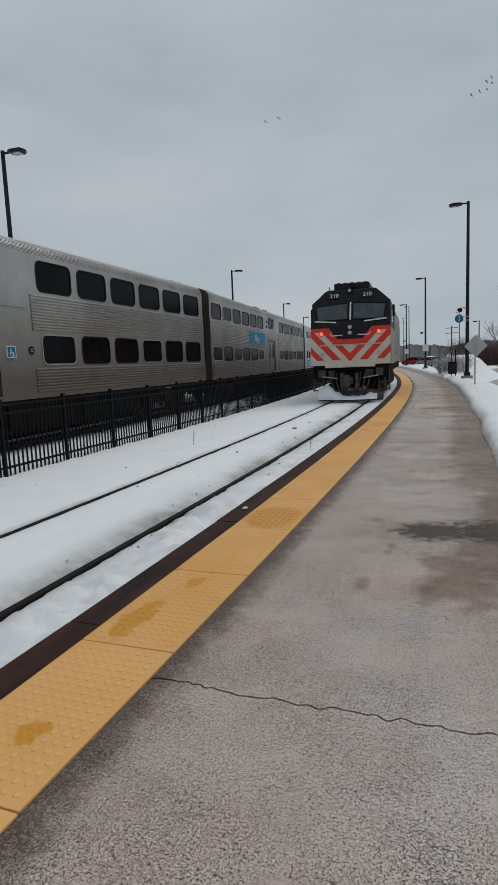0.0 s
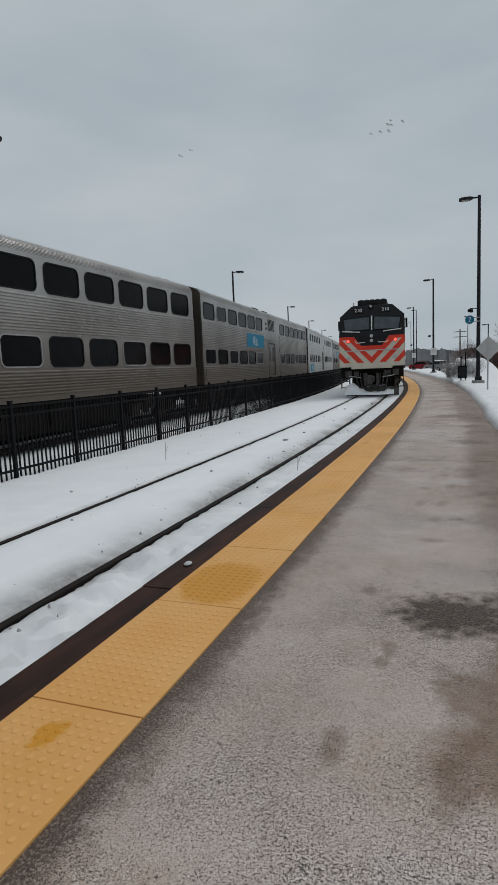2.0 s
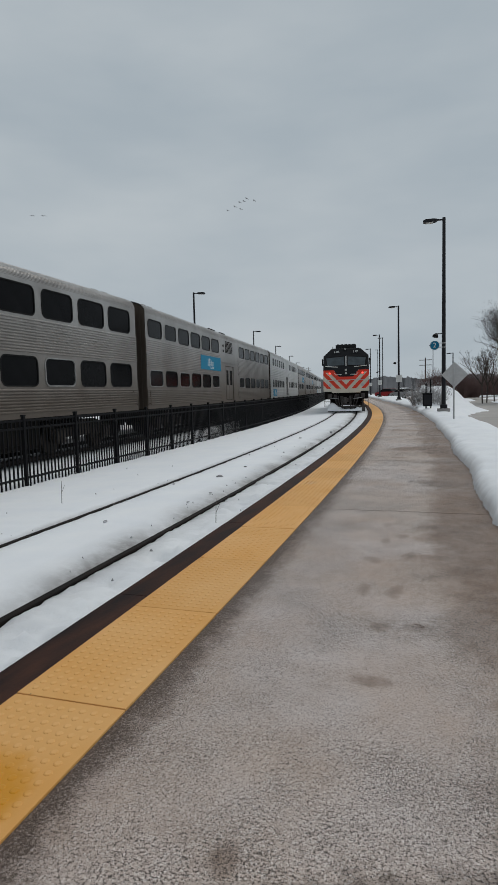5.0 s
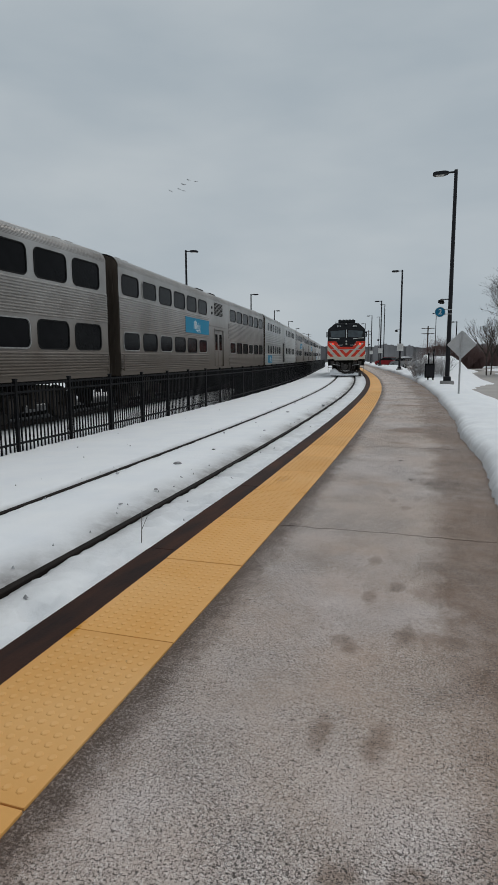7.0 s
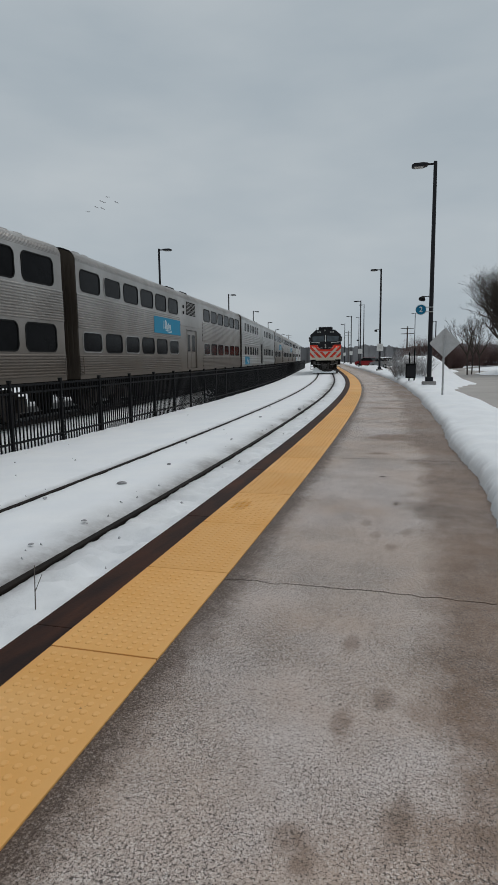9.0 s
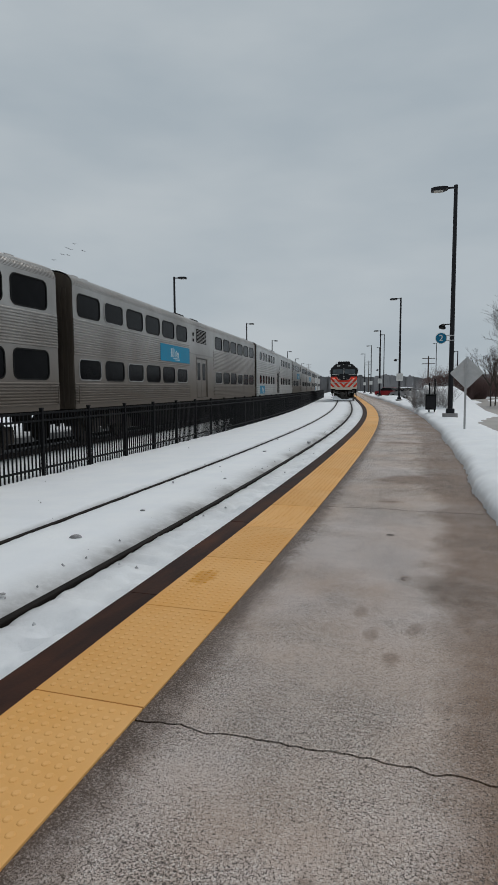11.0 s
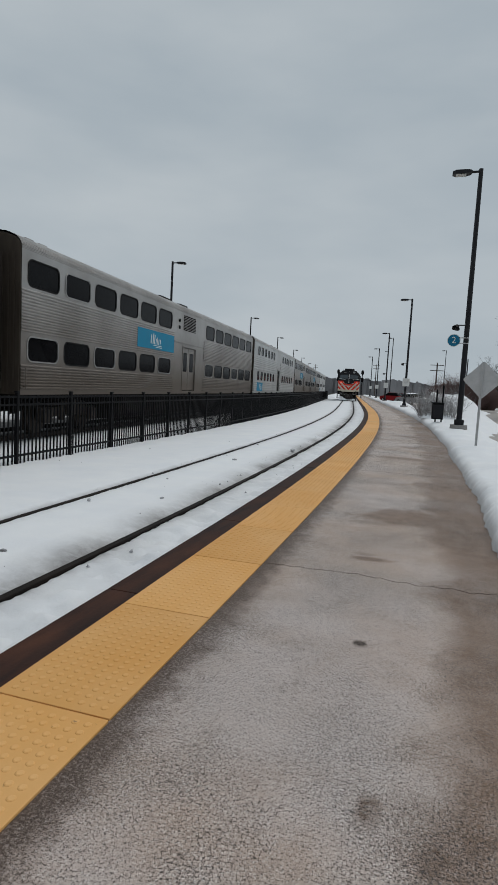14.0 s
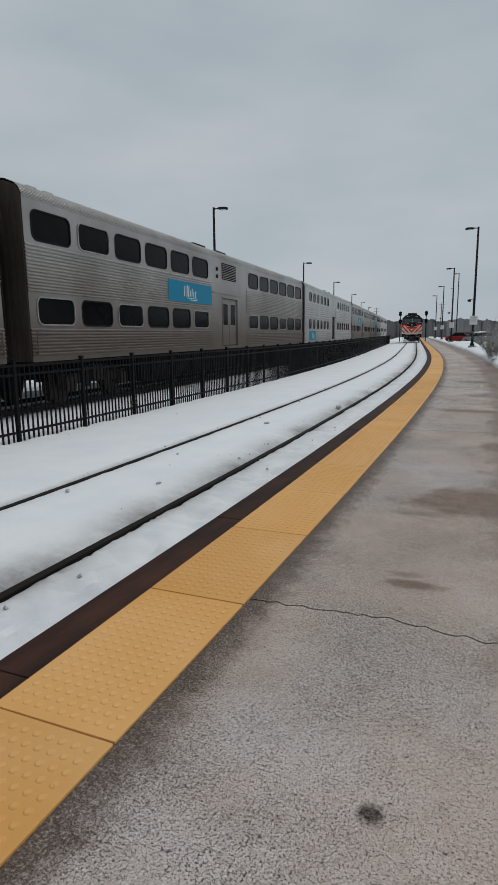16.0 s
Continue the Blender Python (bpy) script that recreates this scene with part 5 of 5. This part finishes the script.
        rod(b, (x * 0.95, -0.2, 0.85), (x * 0.8, -0.22, 0.55), 0.03, seg=6)
        rod(b, (x * 0.8, -0.22, 0.55), (x * 0.72, -0.22, 0.50), 0.045, seg=6)
        part("air_hose", b, PILOT_GREY, t)
    for s in (-1, 1):
        b = bmesh.new()
        for z in (0.5, 0.8, 1.1):
            box(b, s * 1.3 - 0.22, s * 1.3 + 0.22, 0.1, 0.4, z, z + 0.03)
        for dx in (-0.2, 0.2):
            box(b, s * 1.3 + dx - 0.015, s * 1.3 + dx + 0.015, 0.1, 0.4, 0.48, 1.3)
        part("step", b, PILOT_GREY, t)
        b = bmesh.new()
        rod(b, (s * 0.5, -0.15, 1.0), (s * 1.1, -0.12, 1.08), 0.018, seg=6)
        part("cut_lever", b, GALVANISED, t)
    for x0, x1, z0, z1 in ((-1.28, -0.98, 1.02, 1.34), (-0.86, -0.62, 1.06, 1.30), (0.60, 0.90, 1.04, 1.32), (1.0, 1.28, 1.06, 1.36)):
        b = bmesh.new()
        box(b, x0, x1, -0.06, 0.06, z0, z1, 0.03)
        part("receptacle", b, PILOT_GREY, t)
    b = bmesh.new()
    box(b, -0.34, -0.22, -0.5, 0.05, 0.62, 1.2, 0.03)
    box(b, 0.22, 0.34, -0.5, 0.05, 0.62, 1.2, 0.03)
    box(b, -0.34, 0.34, -0.3, 0.0, 0.55, 0.66, 0.03)
    part("draft_gear", b, PILOT_GREY, t)
    b = bmesh.new()
    rows = []
    for z, d in ((0.10, -0.55), (0.28, -0.40), (0.46, -0.30), (0.52, -0.3)):
        rows.append([b.verts.new((x, d + abs(x) * 0.32 + 0.1, z)) for x in np.linspace(-1.28, 1.28, 9)])
    for p, q in zip(rows, rows[1:]):
        for i in range(8):
            b.faces.new((p[i], p[i + 1], q[i + 1], q[i]))
    part("snow_plough", b, PILOT_GREY, t)
    rows = []
    for i in range(9):
        r = []
        for j in range(17):
            x = -1.3 + 2.35 * j / 16
            hgt = 0.12 + 0.52 * math.exp(-((x + 0.95) / 0.42) ** 2) + 0.12 * math.exp(-((x - 0.9) / 0.3) ** 2) + 0.22 * lump(x, i * 0.3, 3.4, 3.0)
            u = i / 8
            z = 0.16 + hgt * math.sin(u * math.pi * 0.5) * (1 - 0.1 * u)
            r.append((x, -0.62 + abs(x) * 0.30 + 0.42 * u * u + 0.03 * lump(x, u, 5, 2), z))
        rows.append(r)
    part("packed_snow", grid_mesh("packed_snow", rows, SNOW), None, t, "snow packed on the plough")
    b = bmesh.new()
    box(b, -1.3, 1.3, 6.2, 10.4, 0.4, 1.15, 0.12)
    part("fuel_tank", b, UNDERFRAME, t)
    for y in (3.4, 13.2):
        bogie(t, y)
    # the cab stands a little taller above the collar
    for ob in t.children:
        if ob.name.startswith("number_board"):
            ob.matrix_basis = pose(0, 0, 0.075) @ ob.matrix_basis
            continue
        for v in ob.data.vertices:
            v.co.z += max(0.0, v.co.z - 3.0) * 0.065
        for sub in ob.children:
            for v in sub.data.vertices:
                v.co.z += max(0.0, v.co.z - 3.0) * 0.065
    return t


def signal_mast(x, y, side):
    t = thing("signal_mast", "dark railway signal mast with two black oblong heads", "railway signal", pose(x, y, -0.4, 0, 0, heading(y)))
    b = bmesh.new()
    rod(b, (0, 0, 0), (0, 0, 5.9), 0.09, 0.08, 10)
    part("mast", b, POLE_BLACK, t)
    for z in (5.55, 4.1):
        b = bmesh.new()
        prism(b, [(0.27 * math.cos(w) , 0.18 * (1 if math.sin(w) > 0 else -1) + 0.27 * math.sin(w)) for w in [math.pi * (k + 0.5) / 10 for k in range(20)]], "y", -0.22, -0.12)
        h = part("signal_head", b, BLACK_METAL, t)
        for dz in (-0.24, 0.0, 0.24):
            b = bmesh.new()
            rod(b, (0, -0.38, dz), (0, -0.2, dz), 0.09, seg=12)
            part("hood", b, BLACK_METAL, h)
        h.matrix_basis = pose(0, 0, z)
    b = bmesh.new()
    box(b, -0.03, 0.03, 0.2, 0.6, 0.4, 5.6)
    part("ladder", b, POLE_BLACK, t)


# ---- plants ----
def branch(verts, faces, a, b, ra, rb, seg=5):
    d = (b - a)
    q = d.to_track_quat("Z", "Y")
    k = len(verts)
    for p, r in ((a, ra), (b, rb)):
        for i in range(seg):
            w = 2 * math.pi * i / seg
            verts.append(tuple(p + q @ Vector((r * math.cos(w), r * math.sin(w), 0))))
    for i in range(seg):
        faces.append((k + i, k + (i + 1) % seg, k + seg + (i + 1) % seg, k + seg + i))


def grow(rng, verts, faces, a, d, length, r, depth, spread):
    n = 3 if depth > 2 else 2
    for i in range(n):
        d2 = (d + Vector((rng.uniform(-1, 1), rng.uniform(-1, 1), rng.uniform(-0.3, 0.6))) * 0.16).normalized()
        b = a + d2 * (length / n)
        r2 = r * 0.86
        branch(verts, faces, a, b, r, r2, 6 if r > 0.06 else (4 if r > 0.02 else 3))
        a, d, r = b, d2, r2
        if depth > 0 and i > 0 or depth > 3:
            side = Vector((rng.uniform(-1, 1), rng.uniform(-1, 1), rng.uniform(-0.1, 0.7))).normalized()
            grow(rng, verts, faces, a, (d + side * spread).normalized(), length * rng.uniform(0.55, 0.72), r * 0.62, depth - 1, spread)
    if depth > 0:
        for k in range(2):
            side = Vector((rng.uniform(-1, 1), rng.uniform(-1, 1), rng.uniform(-0.2, 0.6))).normalized()
            grow(rng, verts, faces, a, (d + side * spread).normalized(), length * rng.uniform(0.6, 0.75), r * 0.7, depth - 1, spread)


def mesh_of(name, verts, faces, mat):
    me = bpy.data.meshes.new(name)
    me.from_pydata(verts, [], faces)
    me.materials.append(mat)
    me.update()
    return me


def bare_tree(x, y, height, seed, label, spread=0.75, bole=0.26, limbs=4, depth=4):
    rng = random.Random(seed)
    t = thing("bare_tree", label, "tree", pose(x, y, 0))
    v, f = [], []
    girth = 0.013 if spread < 0.6 else 0.024
    lean = Vector((rng.uniform(-0.06, 0.06), rng.uniform(-0.06, 0.06), 1)).normalized()
    top = lean * (height * bole)
    branch(v, f, Vector((0, 0, -0.3)), top, height * girth, height * girth * 0.75, 8)
    part("trunk", mesh_of("trunk", v, f, BARK), None, t)
    v, f = [], []
    for k in range(limbs):
        side = Vector((math.cos(k * 6.28 / limbs + seed), math.sin(k * 6.28 / limbs + seed), rng.uniform(0.5, 1.1)))
        grow(rng, v, f, top * rng.uniform(0.8, 1.0), (lean * 0.8 + side * 0.55).normalized(), height * (1 - bole) * 0.42, height * (0.022 if spread > 0.6 else 0.013), depth, spread)
    part("crown", mesh_of("crown", v, f, BARK), None, t, "bare winter branches")


def shrub(x, y, z, w, h, seed, mat, count, label, snow=True, name="shrub", deep=None):
    rng = random.Random(seed)
    t = thing(name, label, "shrub", pose(x, y, z))
    v, f = [], []
    deep = deep or w * 0.7
    for k in range(count):
        a = Vector((rng.uniform(-w / 2, w / 2) * 0.75, rng.uniform(-deep / 2, deep / 2) * 0.75, 0))
        d = Vector((rng.uniform(-0.5, 0.5) + a.x / w * 0.9, rng.uniform(-0.5, 0.5), 1)).normalized()
        n = 3
        ll = h * rng.uniform(0.45, 0.95)
        r = rng.uniform(0.008, 0.016) * (1 + h * 0.15)
        for i in range(n):
            b = a + d * ll / n
            branch(v, f, a, b, r, r * 0.7, 3)
            for s in range(2):
                e = (d + Vector((rng.uniform(-1, 1), rng.uniform(-1, 1), rng.uniform(-0.2, 0.7)))).normalized()
                branch(v, f, b, b + e * ll * 0.3, r * 0.6, r * 0.25, 3)
            a, r = b, r * 0.7
            d = (d + Vector((rng.uniform(-0.3, 0.3), rng.uniform(-0.3, 0.3), 0))).normalized()
    part("branchwork", mesh_of("branchwork", v, f, mat), None, t)
    if snow:
        rows = []
        for i in range(9):
            rows.append([((w * 0.5 * math.cos(j / 16 * 2 * math.pi)) * i / 8, deep * 0.5 * math.sin(j / 16 * 2 * math.pi) * i / 8, 0.28 * (1 - (i / 8) ** 2) + 0.08 * lump(i, j, 0.7, seed) - 0.06) for j in range(17)])
        part("snow_cover", grid_mesh("snow_cover", rows, SNOW), None, t, "snow round the stems")


def build_plants():
    shrub(-2.40, 45.0, 0.30, 1.25, 1.6, 3, FROSTED, 130, "leafless shrub dusted with snow before a snow heap")
    shrub(-1.55, 45.2, 0.30, 1.25, 1.55, 4, FROSTED, 130, "leafless shrub dusted with snow before a snow heap")
    for k, (x, y, w, h) in enumerate(((-2.9, 78, 2.6, 2.5), (-1.9, 76, 3.0, 3.3), (-0.5, 77, 3.0, 2.9), (1.0, 79, 2.8, 2.3), (3.6, 97, 4.4, 3.4), (7.2, 99, 4.8, 3.4), (11.5, 100, 5.4, 3.8), (16.5, 101, 5.5, 4.0))):
        shrub(x, y, 0.2, w, h, 20 + k, BRUSH, 620, "dense reddish-brown leafless brush at the car park's edge", False, "brush", 2.4)
    bare_tree(1.85, 60.0, 4.9, 1, "slender young bare tree in snow by the car park", 0.45, 0.34, 3, 4)
    bare_tree(2.25, 62.0, 4.8, 2, "slender young bare tree in snow by the car park", 0.45, 0.36, 3, 4)
    bare_tree(3.0, 64.0, 4.7, 8, "slender young bare tree in snow by the car park", 0.45, 0.34, 3, 4)
    bare_tree(4.95, 61.0, 8.6, 3, "broad bare tree with a wide spreading crown", 0.95, 0.24, 11, 5)
    bare_tree(9.5, 66.0, 9.2, 6, "broad bare tree with a wide spreading crown", 0.9, 0.26, 7, 5)
    # distant leafless woods: a ragged belt of clumps, haze put into their colour
    rng = random.Random(9)
    verts, faces = [], []
    for k in range(4200):
        u = k / 4200
        x = -440 + 800 * u
        y = 330 + 70 * rng.random() + 40 * math.sin(u * 9)
        h = 6.4 + 2.4 * lump(u * 22, 0, 1.0, 2) + 1.6 * lump(u * 90, 0, 1.0, 7) + 1.2 * rng.random()
        w = rng.uniform(1.2, 3.0)
        b = len(verts)
        for i in range(9):
            a = i / 8
            verts.append((x - w + 2 * w * a, y, -0.6))
            verts.append((x - w + 2 * w * a, y + rng.uniform(-0.1, 0.1), h * (0.70 + 0.30 * math.sin(a * math.pi) ** 0.6) * rng.uniform(0.92, 1.03)))
        for i in range(8):
            faces.append((b + 2 * i, b + 2 * i + 2, b + 2 * i + 3, b + 2 * i + 1))
    ob = new("far_woods", mesh_of("far_woods", verts, faces, HAZED_WOODS))
    tagged(ob, "distant leafless woods along the horizon, haze grey put into their colour", "woods", kind="stuff")


# ---- parked cars ----
def parked_car(m, mat, label, snow):
    t = thing("parked_car", label, "car", m, "parked cars")
    b = bmesh.new()
    lower = [(-2.25, 0.30), (2.2, 0.30), (2.3, 0.62), (2.2, 0.86), (1.25, 0.98), (-1.95, 1.0), (-2.3, 0.92), (-2.34, 0.6)]
    prism(b, lower, "x", -0.88, 0.88)
    bmesh.ops.bevel(b, geom=list(b.edges), offset=0.07, segments=2, affect="EDGES")
    part("body", b, mat, t)
    b = bmesh.new()
    cab = [(1.25, 0.97), (0.55, 1.42), (-1.1, 1.45), (-1.95, 0.99)]
    lo = [b.verts.new((x, yy, z)) for yy, z in cab for x in (-0.80 + 0.16 * (z - 0.97) / 0.45, 0.80 - 0.16 * (z - 0.97) / 0.45)]
    for i in range(3):
        b.faces.new((lo[2 * i], lo[2 * i + 1], lo[2 * i + 3], lo[2 * i + 2]))
    b.faces.new((lo[0], lo[2], lo[4], lo[6]))
    b.faces.new((lo[1], lo[3], lo[5], lo[7]))
    part("glasshouse", b, WINDOW_GLASS, t)
    b = bmesh.new()
    box(b, -0.63, 0.63, -1.12, 0.57, 1.42, 1.475, 0.03)
    part("roof", b, mat, t)
    for x in (-0.84, 0.84):
        for y in (-1.4, 1.4):
            b = bmesh.new()
            rod(b, (x - 0.1, y, 0.32), (x + 0.1, y, 0.32), 0.32, seg=20)
            w = part("tyre", b, RUBBER, t)
            b = bmesh.new()
            rod(b, (x - 0.105, y, 0.32), (x + 0.105, y, 0.32), 0.19, seg=16)
            part("rim", b, GALVANISED, w)
    for x in (-0.62, 0.62):
        b = bmesh.new()
        box(b, x - 0.2, x + 0.2, -2.36, -2.25, 0.66, 0.82, 0.03)
        part("headlamp", b, LAMP_GLASS, t)
    b = bmesh.new()
    box(b, -0.26, 0.26, -2.37, -2.33, 0.42, 0.54)
    part("number_plate", b, WHITE_PAINT, t)
    if snow:
        rows = [[(-0.66 + 1.32 * j / 8, -1.25 + 1.9 * i / 8, 1.47 + 0.13 * math.sin(j / 8 * math.pi) ** 0.5 * math.sin(max(0.02, i / 8) * math.pi) ** 0.5 + 0.02 * lump(i, j, 1.1, 4)) for j in range(9)] for i in range(9)]
        part("roof_snow", grid_mesh("roof_snow", rows, SNOW), None, t, "snow lying on the roof")
        rows = [[(-0.75 + 1.5 * j / 8, -2.2 + 0.9 * i / 8, 0.97 + 0.08 * math.sin(j / 8 * math.pi) ** 0.5 + 0.02 * lump(i, j, 1.3, 7)) for j in range(9)] for i in range(9)]
        part("bonnet_snow", grid_mesh("bonnet_snow", rows, SNOW), None, t, "snow lying on the bonnet")


def build_car_park():
    parked_car(pose(-11.1, 102.0, 0.05, 0, 0, 48), CAR_RED, "red parked car behind the snow bank", False)
    parked_car(pose(-8.0, 94.5, 0.0, 0, 0, 42), CAR_SILVER, "silver parked car with snow on its roof", True)
    parked_car(pose(0.35, 88.0, 0.05, 0, 0, 150), CAR_DARK, "dark parked car behind the road sign", False)
    for x, y, h, cross in ((-6.6, 125.8, 7.4, True), (-32, 220, 11.0, True), (-64, 260, 12.0, True)):
        t = thing("utility_pole", "weathered utility pole with cross arms", "utility pole", pose(x, y, 0), "utility poles")
        b = bmesh.new()
        rod(b, (0, 0, -0.2), (0, 0, h), 0.16, 0.11, 8)
        part("pole", b, BARK, t)
        for z in (h - 0.5, h - 1.5):
            b = bmesh.new()
            box(b, -1.2, 1.2, -0.06, 0.06, z, z + 0.12)
            part("cross_arm", b, BARK, t)
    for x, y, h in ((-1.2, 105, 7.0), (-7.0, 167.4, 12.7), (-15.6, 131.7, 12.3), (-27.0, 210, 15)):
        lamp_post(pose(x, y, 0, 0, 0, 0), "dark car park lamp post", -1, h, group="car park lamps")


# ---- small things ----
def build_debris():
    rng = random.Random(12)
    for y, off, s in ((6.67, 0.72, 0.075), (11.2, 2.5, 0.07), (14.2, 2.9, 0.06), (15.14, 2.36, 0.13), (16.6, 2.3, 0.06), (19.5, 2.1, 0.07), (24.0, 2.5, 0.10), (9.4, 3.9, 0.05), (27.5, 2.9, 0.08), (21.0, 2.7, 0.05), (26.8, 1.80, 0.16), (18.9, 2.85, 0.08), (12.6, 1.98, 0.05), (13.4, 1.92, 0.06)):
        p = on_line(y, off)
        b = bmesh.new()
        bmesh.ops.create_icosphere(b, subdivisions=2, radius=s * 0.42)
        for v in b.verts:
            k = 1 + 0.9 * noise.noise(v.co * (1.1 / s) + Vector((y, 0, 0)))
            v.co = Vector((v.co.x * k * 1.25, v.co.y * k * 0.8, max(v.co.z * k * 0.5, -0.2 * s)))
        me = finish(b, "snow_chunk", DIRTY_ICE)
        ob = new("snow_chunk", me)
        ob.matrix_basis = pose(p.x, p.y, 0.02 if off < 0.9 else -0.092, 0, 0, rng.uniform(0, 180))
        tagged(ob, "grey icy snow chunk lying beside the rails", "snow chunk", "snow chunks")
    # crumbs of dirty ice and leaf litter on the track snow
    verts, faces = [], []
    for k in range(170):
        y = rng.uniform(4.0, 34.0)
        off = rng.choice((rng.gauss(1.9, 0.12), rng.gauss(1.9, 0.12), rng.uniform(0.9, 1.5), rng.uniform(2.0, 5.8), rng.gauss(3.3, 0.08)))
        if 1.55 < off < 1.76 or 3.05 < off < 3.24 or off < 0.88:
            continue
        p = on_line(y, off, -0.105 if off < 3.2 else -0.13 - max(0.0, off - 4.0) * 0.045)
        r = rng.uniform(0.006, 0.018)
        b = len(verts)
        a = rng.uniform(0, 6.28)
        for i in range(5):
            w = a + i * 1.257
            q = r * rng.uniform(0.5, 1.5)
            verts.append((p.x + q * math.cos(w) * 1.4, p.y + q * math.sin(w), p.z - 0.015))
        verts.append((p.x, p.y, p.z + 0.006 + r * 0.25))
        faces.extend((b + i, b + (i + 1) % 5, b + 5) for i in range(5))
    ob = new("track_litter", mesh_of("track_litter", verts, faces, DIRTY_ICE))
    tagged(ob, "brown-grey crumbs of ice and leaf litter on the snow", "litter", kind="stuff")
    for y, off in ((12.46, 4.0), (11.43, 1.13)):
        p = on_line(y, off)
        b = bmesh.new()
        rod(b, (0, 0, -0.1), (0.02, 0, 0.34), 0.005, 0.003, 5)
        rod(b, (0.012, 0, 0.16), (0.06, 0.02, 0.28), 0.003, 0.002, 4)
        ob = new("dry_stalk", finish(b, "dry_stalk", TWIG))
        ob.matrix_basis = pose(p.x, p.y, -0.14)
        tagged(ob, "thin dry weed stalk poking through the snow", "weed")


def gull():
    t = thing("gull", "grey and white gull gliding with spread wings", "bird", group="flock of gulls")
    b = bmesh.new()
    bmesh.ops.create_uvsphere(b, u_segments=8, v_segments=6, radius=0.5)
    bmesh.ops.scale(b, vec=(0.16, 0.5, 0.16), verts=b.verts)
    part("body", b, BIRD_WHITE, t)
    for s in (-1, 1):
        b = bmesh.new()
        pts = [((0.05, 0.12, 0.03), (0.05, -0.12, 0.03)), ((0.38, 0.16, 0.16), (0.38, -0.06, 0.16)), ((0.75, -0.05, 0.05), (0.75, -0.12, 0.05))]
        top = [[b.verts.new((s * x, y, z)) for x, y, z in r] for r in pts]
        low = [[b.verts.new((s * x, y, z - 0.025)) for x, y, z in r] for r in pts]
        for a, c in zip(range(2), range(1, 3)):
            b.faces.new((top[a][0], top[a][1], top[c][1], top[c][0]))
            b.faces.new((low[a][0], low[a][1], low[c][1], low[c][0]))
            for k in (0, 1):
                b.faces.new((top[a][k], top[c][k], low[c][k], low[a][k]))
        b.faces.new((top[2][0], top[2][1], low[2][1], low[2][0]))
        part("wing", b, BIRD_DARK, t)
    return t


LOCO = loco()
FIRST_GULL = gull()
GULLS = [FIRST_GULL] + [copy_thing(FIRST_GULL, pose(0, 0, 60)) for k in range(8)]
for sx, sy in ((-25.75, 130.0), (-20.9, 130.0)):
    signal_mast(sx, sy, 1)

build_lamps()
build_bin()
build_plants()
build_car_park()
build_debris()
build_fence()
build_platform()
build_platform_edge()


# ---- what moves ----
LOCO_AT = ((0, 24.3), (0.5, 26.0), (1, 27.8), (1.5, 29.8), (2, 31.9), (2.5, 34.0), (3, 36.2), (3.5, 38.5), (6, 51.4), (6.5, 54.2), (7, 57.0), (7.5, 59.8), (8, 62.7), (8.5, 65.6), (9, 68.6),
           (11.5, 83.4), (12, 86.4), (12.5, 89.6), (13, 92.8), (13.5, 96.0), (14, 99.3), (14.5, 102.6), (15, 106.0), (15.5, 109.4), (16, 112.8))
FLOCK_AT = ((0, -0.8, 140.3, 57.0), (1.5, -17.6, 141.3, 54.6), (3.5, -37.4, 140.6, 50.5), (7, -63.6, 136.8, 41.9), (9, -76.3, 132.3, 37.9), (16, -122, 118, 26))
PAIR_AT = ((0, -47.0, 132.7, 55.3), (1.5, -62.7, 128.7, 51.9), (3.5, -79.8, 122.5, 46.6), (16, -190, 90, 16))
FLOCK_SPOTS = ((0, 0, 0), (-1.6, 1, -0.9), (-3.2, 0, -1.6), (0.9, 2, 1.4), (1.3, -1, -0.6), (3.2, 1, 0.1), (0.2, 0, -1.5))


def motions():
    rows = []
    for t, y in LOCO_AT:
        off = 2.29 + 0.13 * min(1.0, (y - 24.0) / 34.0)
        a, b = on_line(y + 3.4, off), on_line(y + 13.2, off)
        a = a - (b - a) * (3.4 / 9.8)
        rows.append((t, pose(a.x, a.y, RAIL_Z, 0, 0, math.degrees(math.atan2(-(b.x - a.x), b.y - a.y)))))
    walk(LOCO, rows)
    for k, g in enumerate(GULLS):
        if k < 7:
            sx, sy, sz = FLOCK_SPOTS[k]
            path = FLOCK_AT
        else:
            sx, sy, sz = ((0.0, 0, 0), (3.0, 0, 0.4))[k - 7]
            path = PAIR_AT
        walk(g, [(t, pose(x + sx + 0.3 * math.sin(t + k), y + sy, z + sz + 0.25 * math.cos(1.3 * t + 2 * k), 4, 8 * math.sin(t * 0.9 + k), 80)) for t, x, y, z in path])


motions()
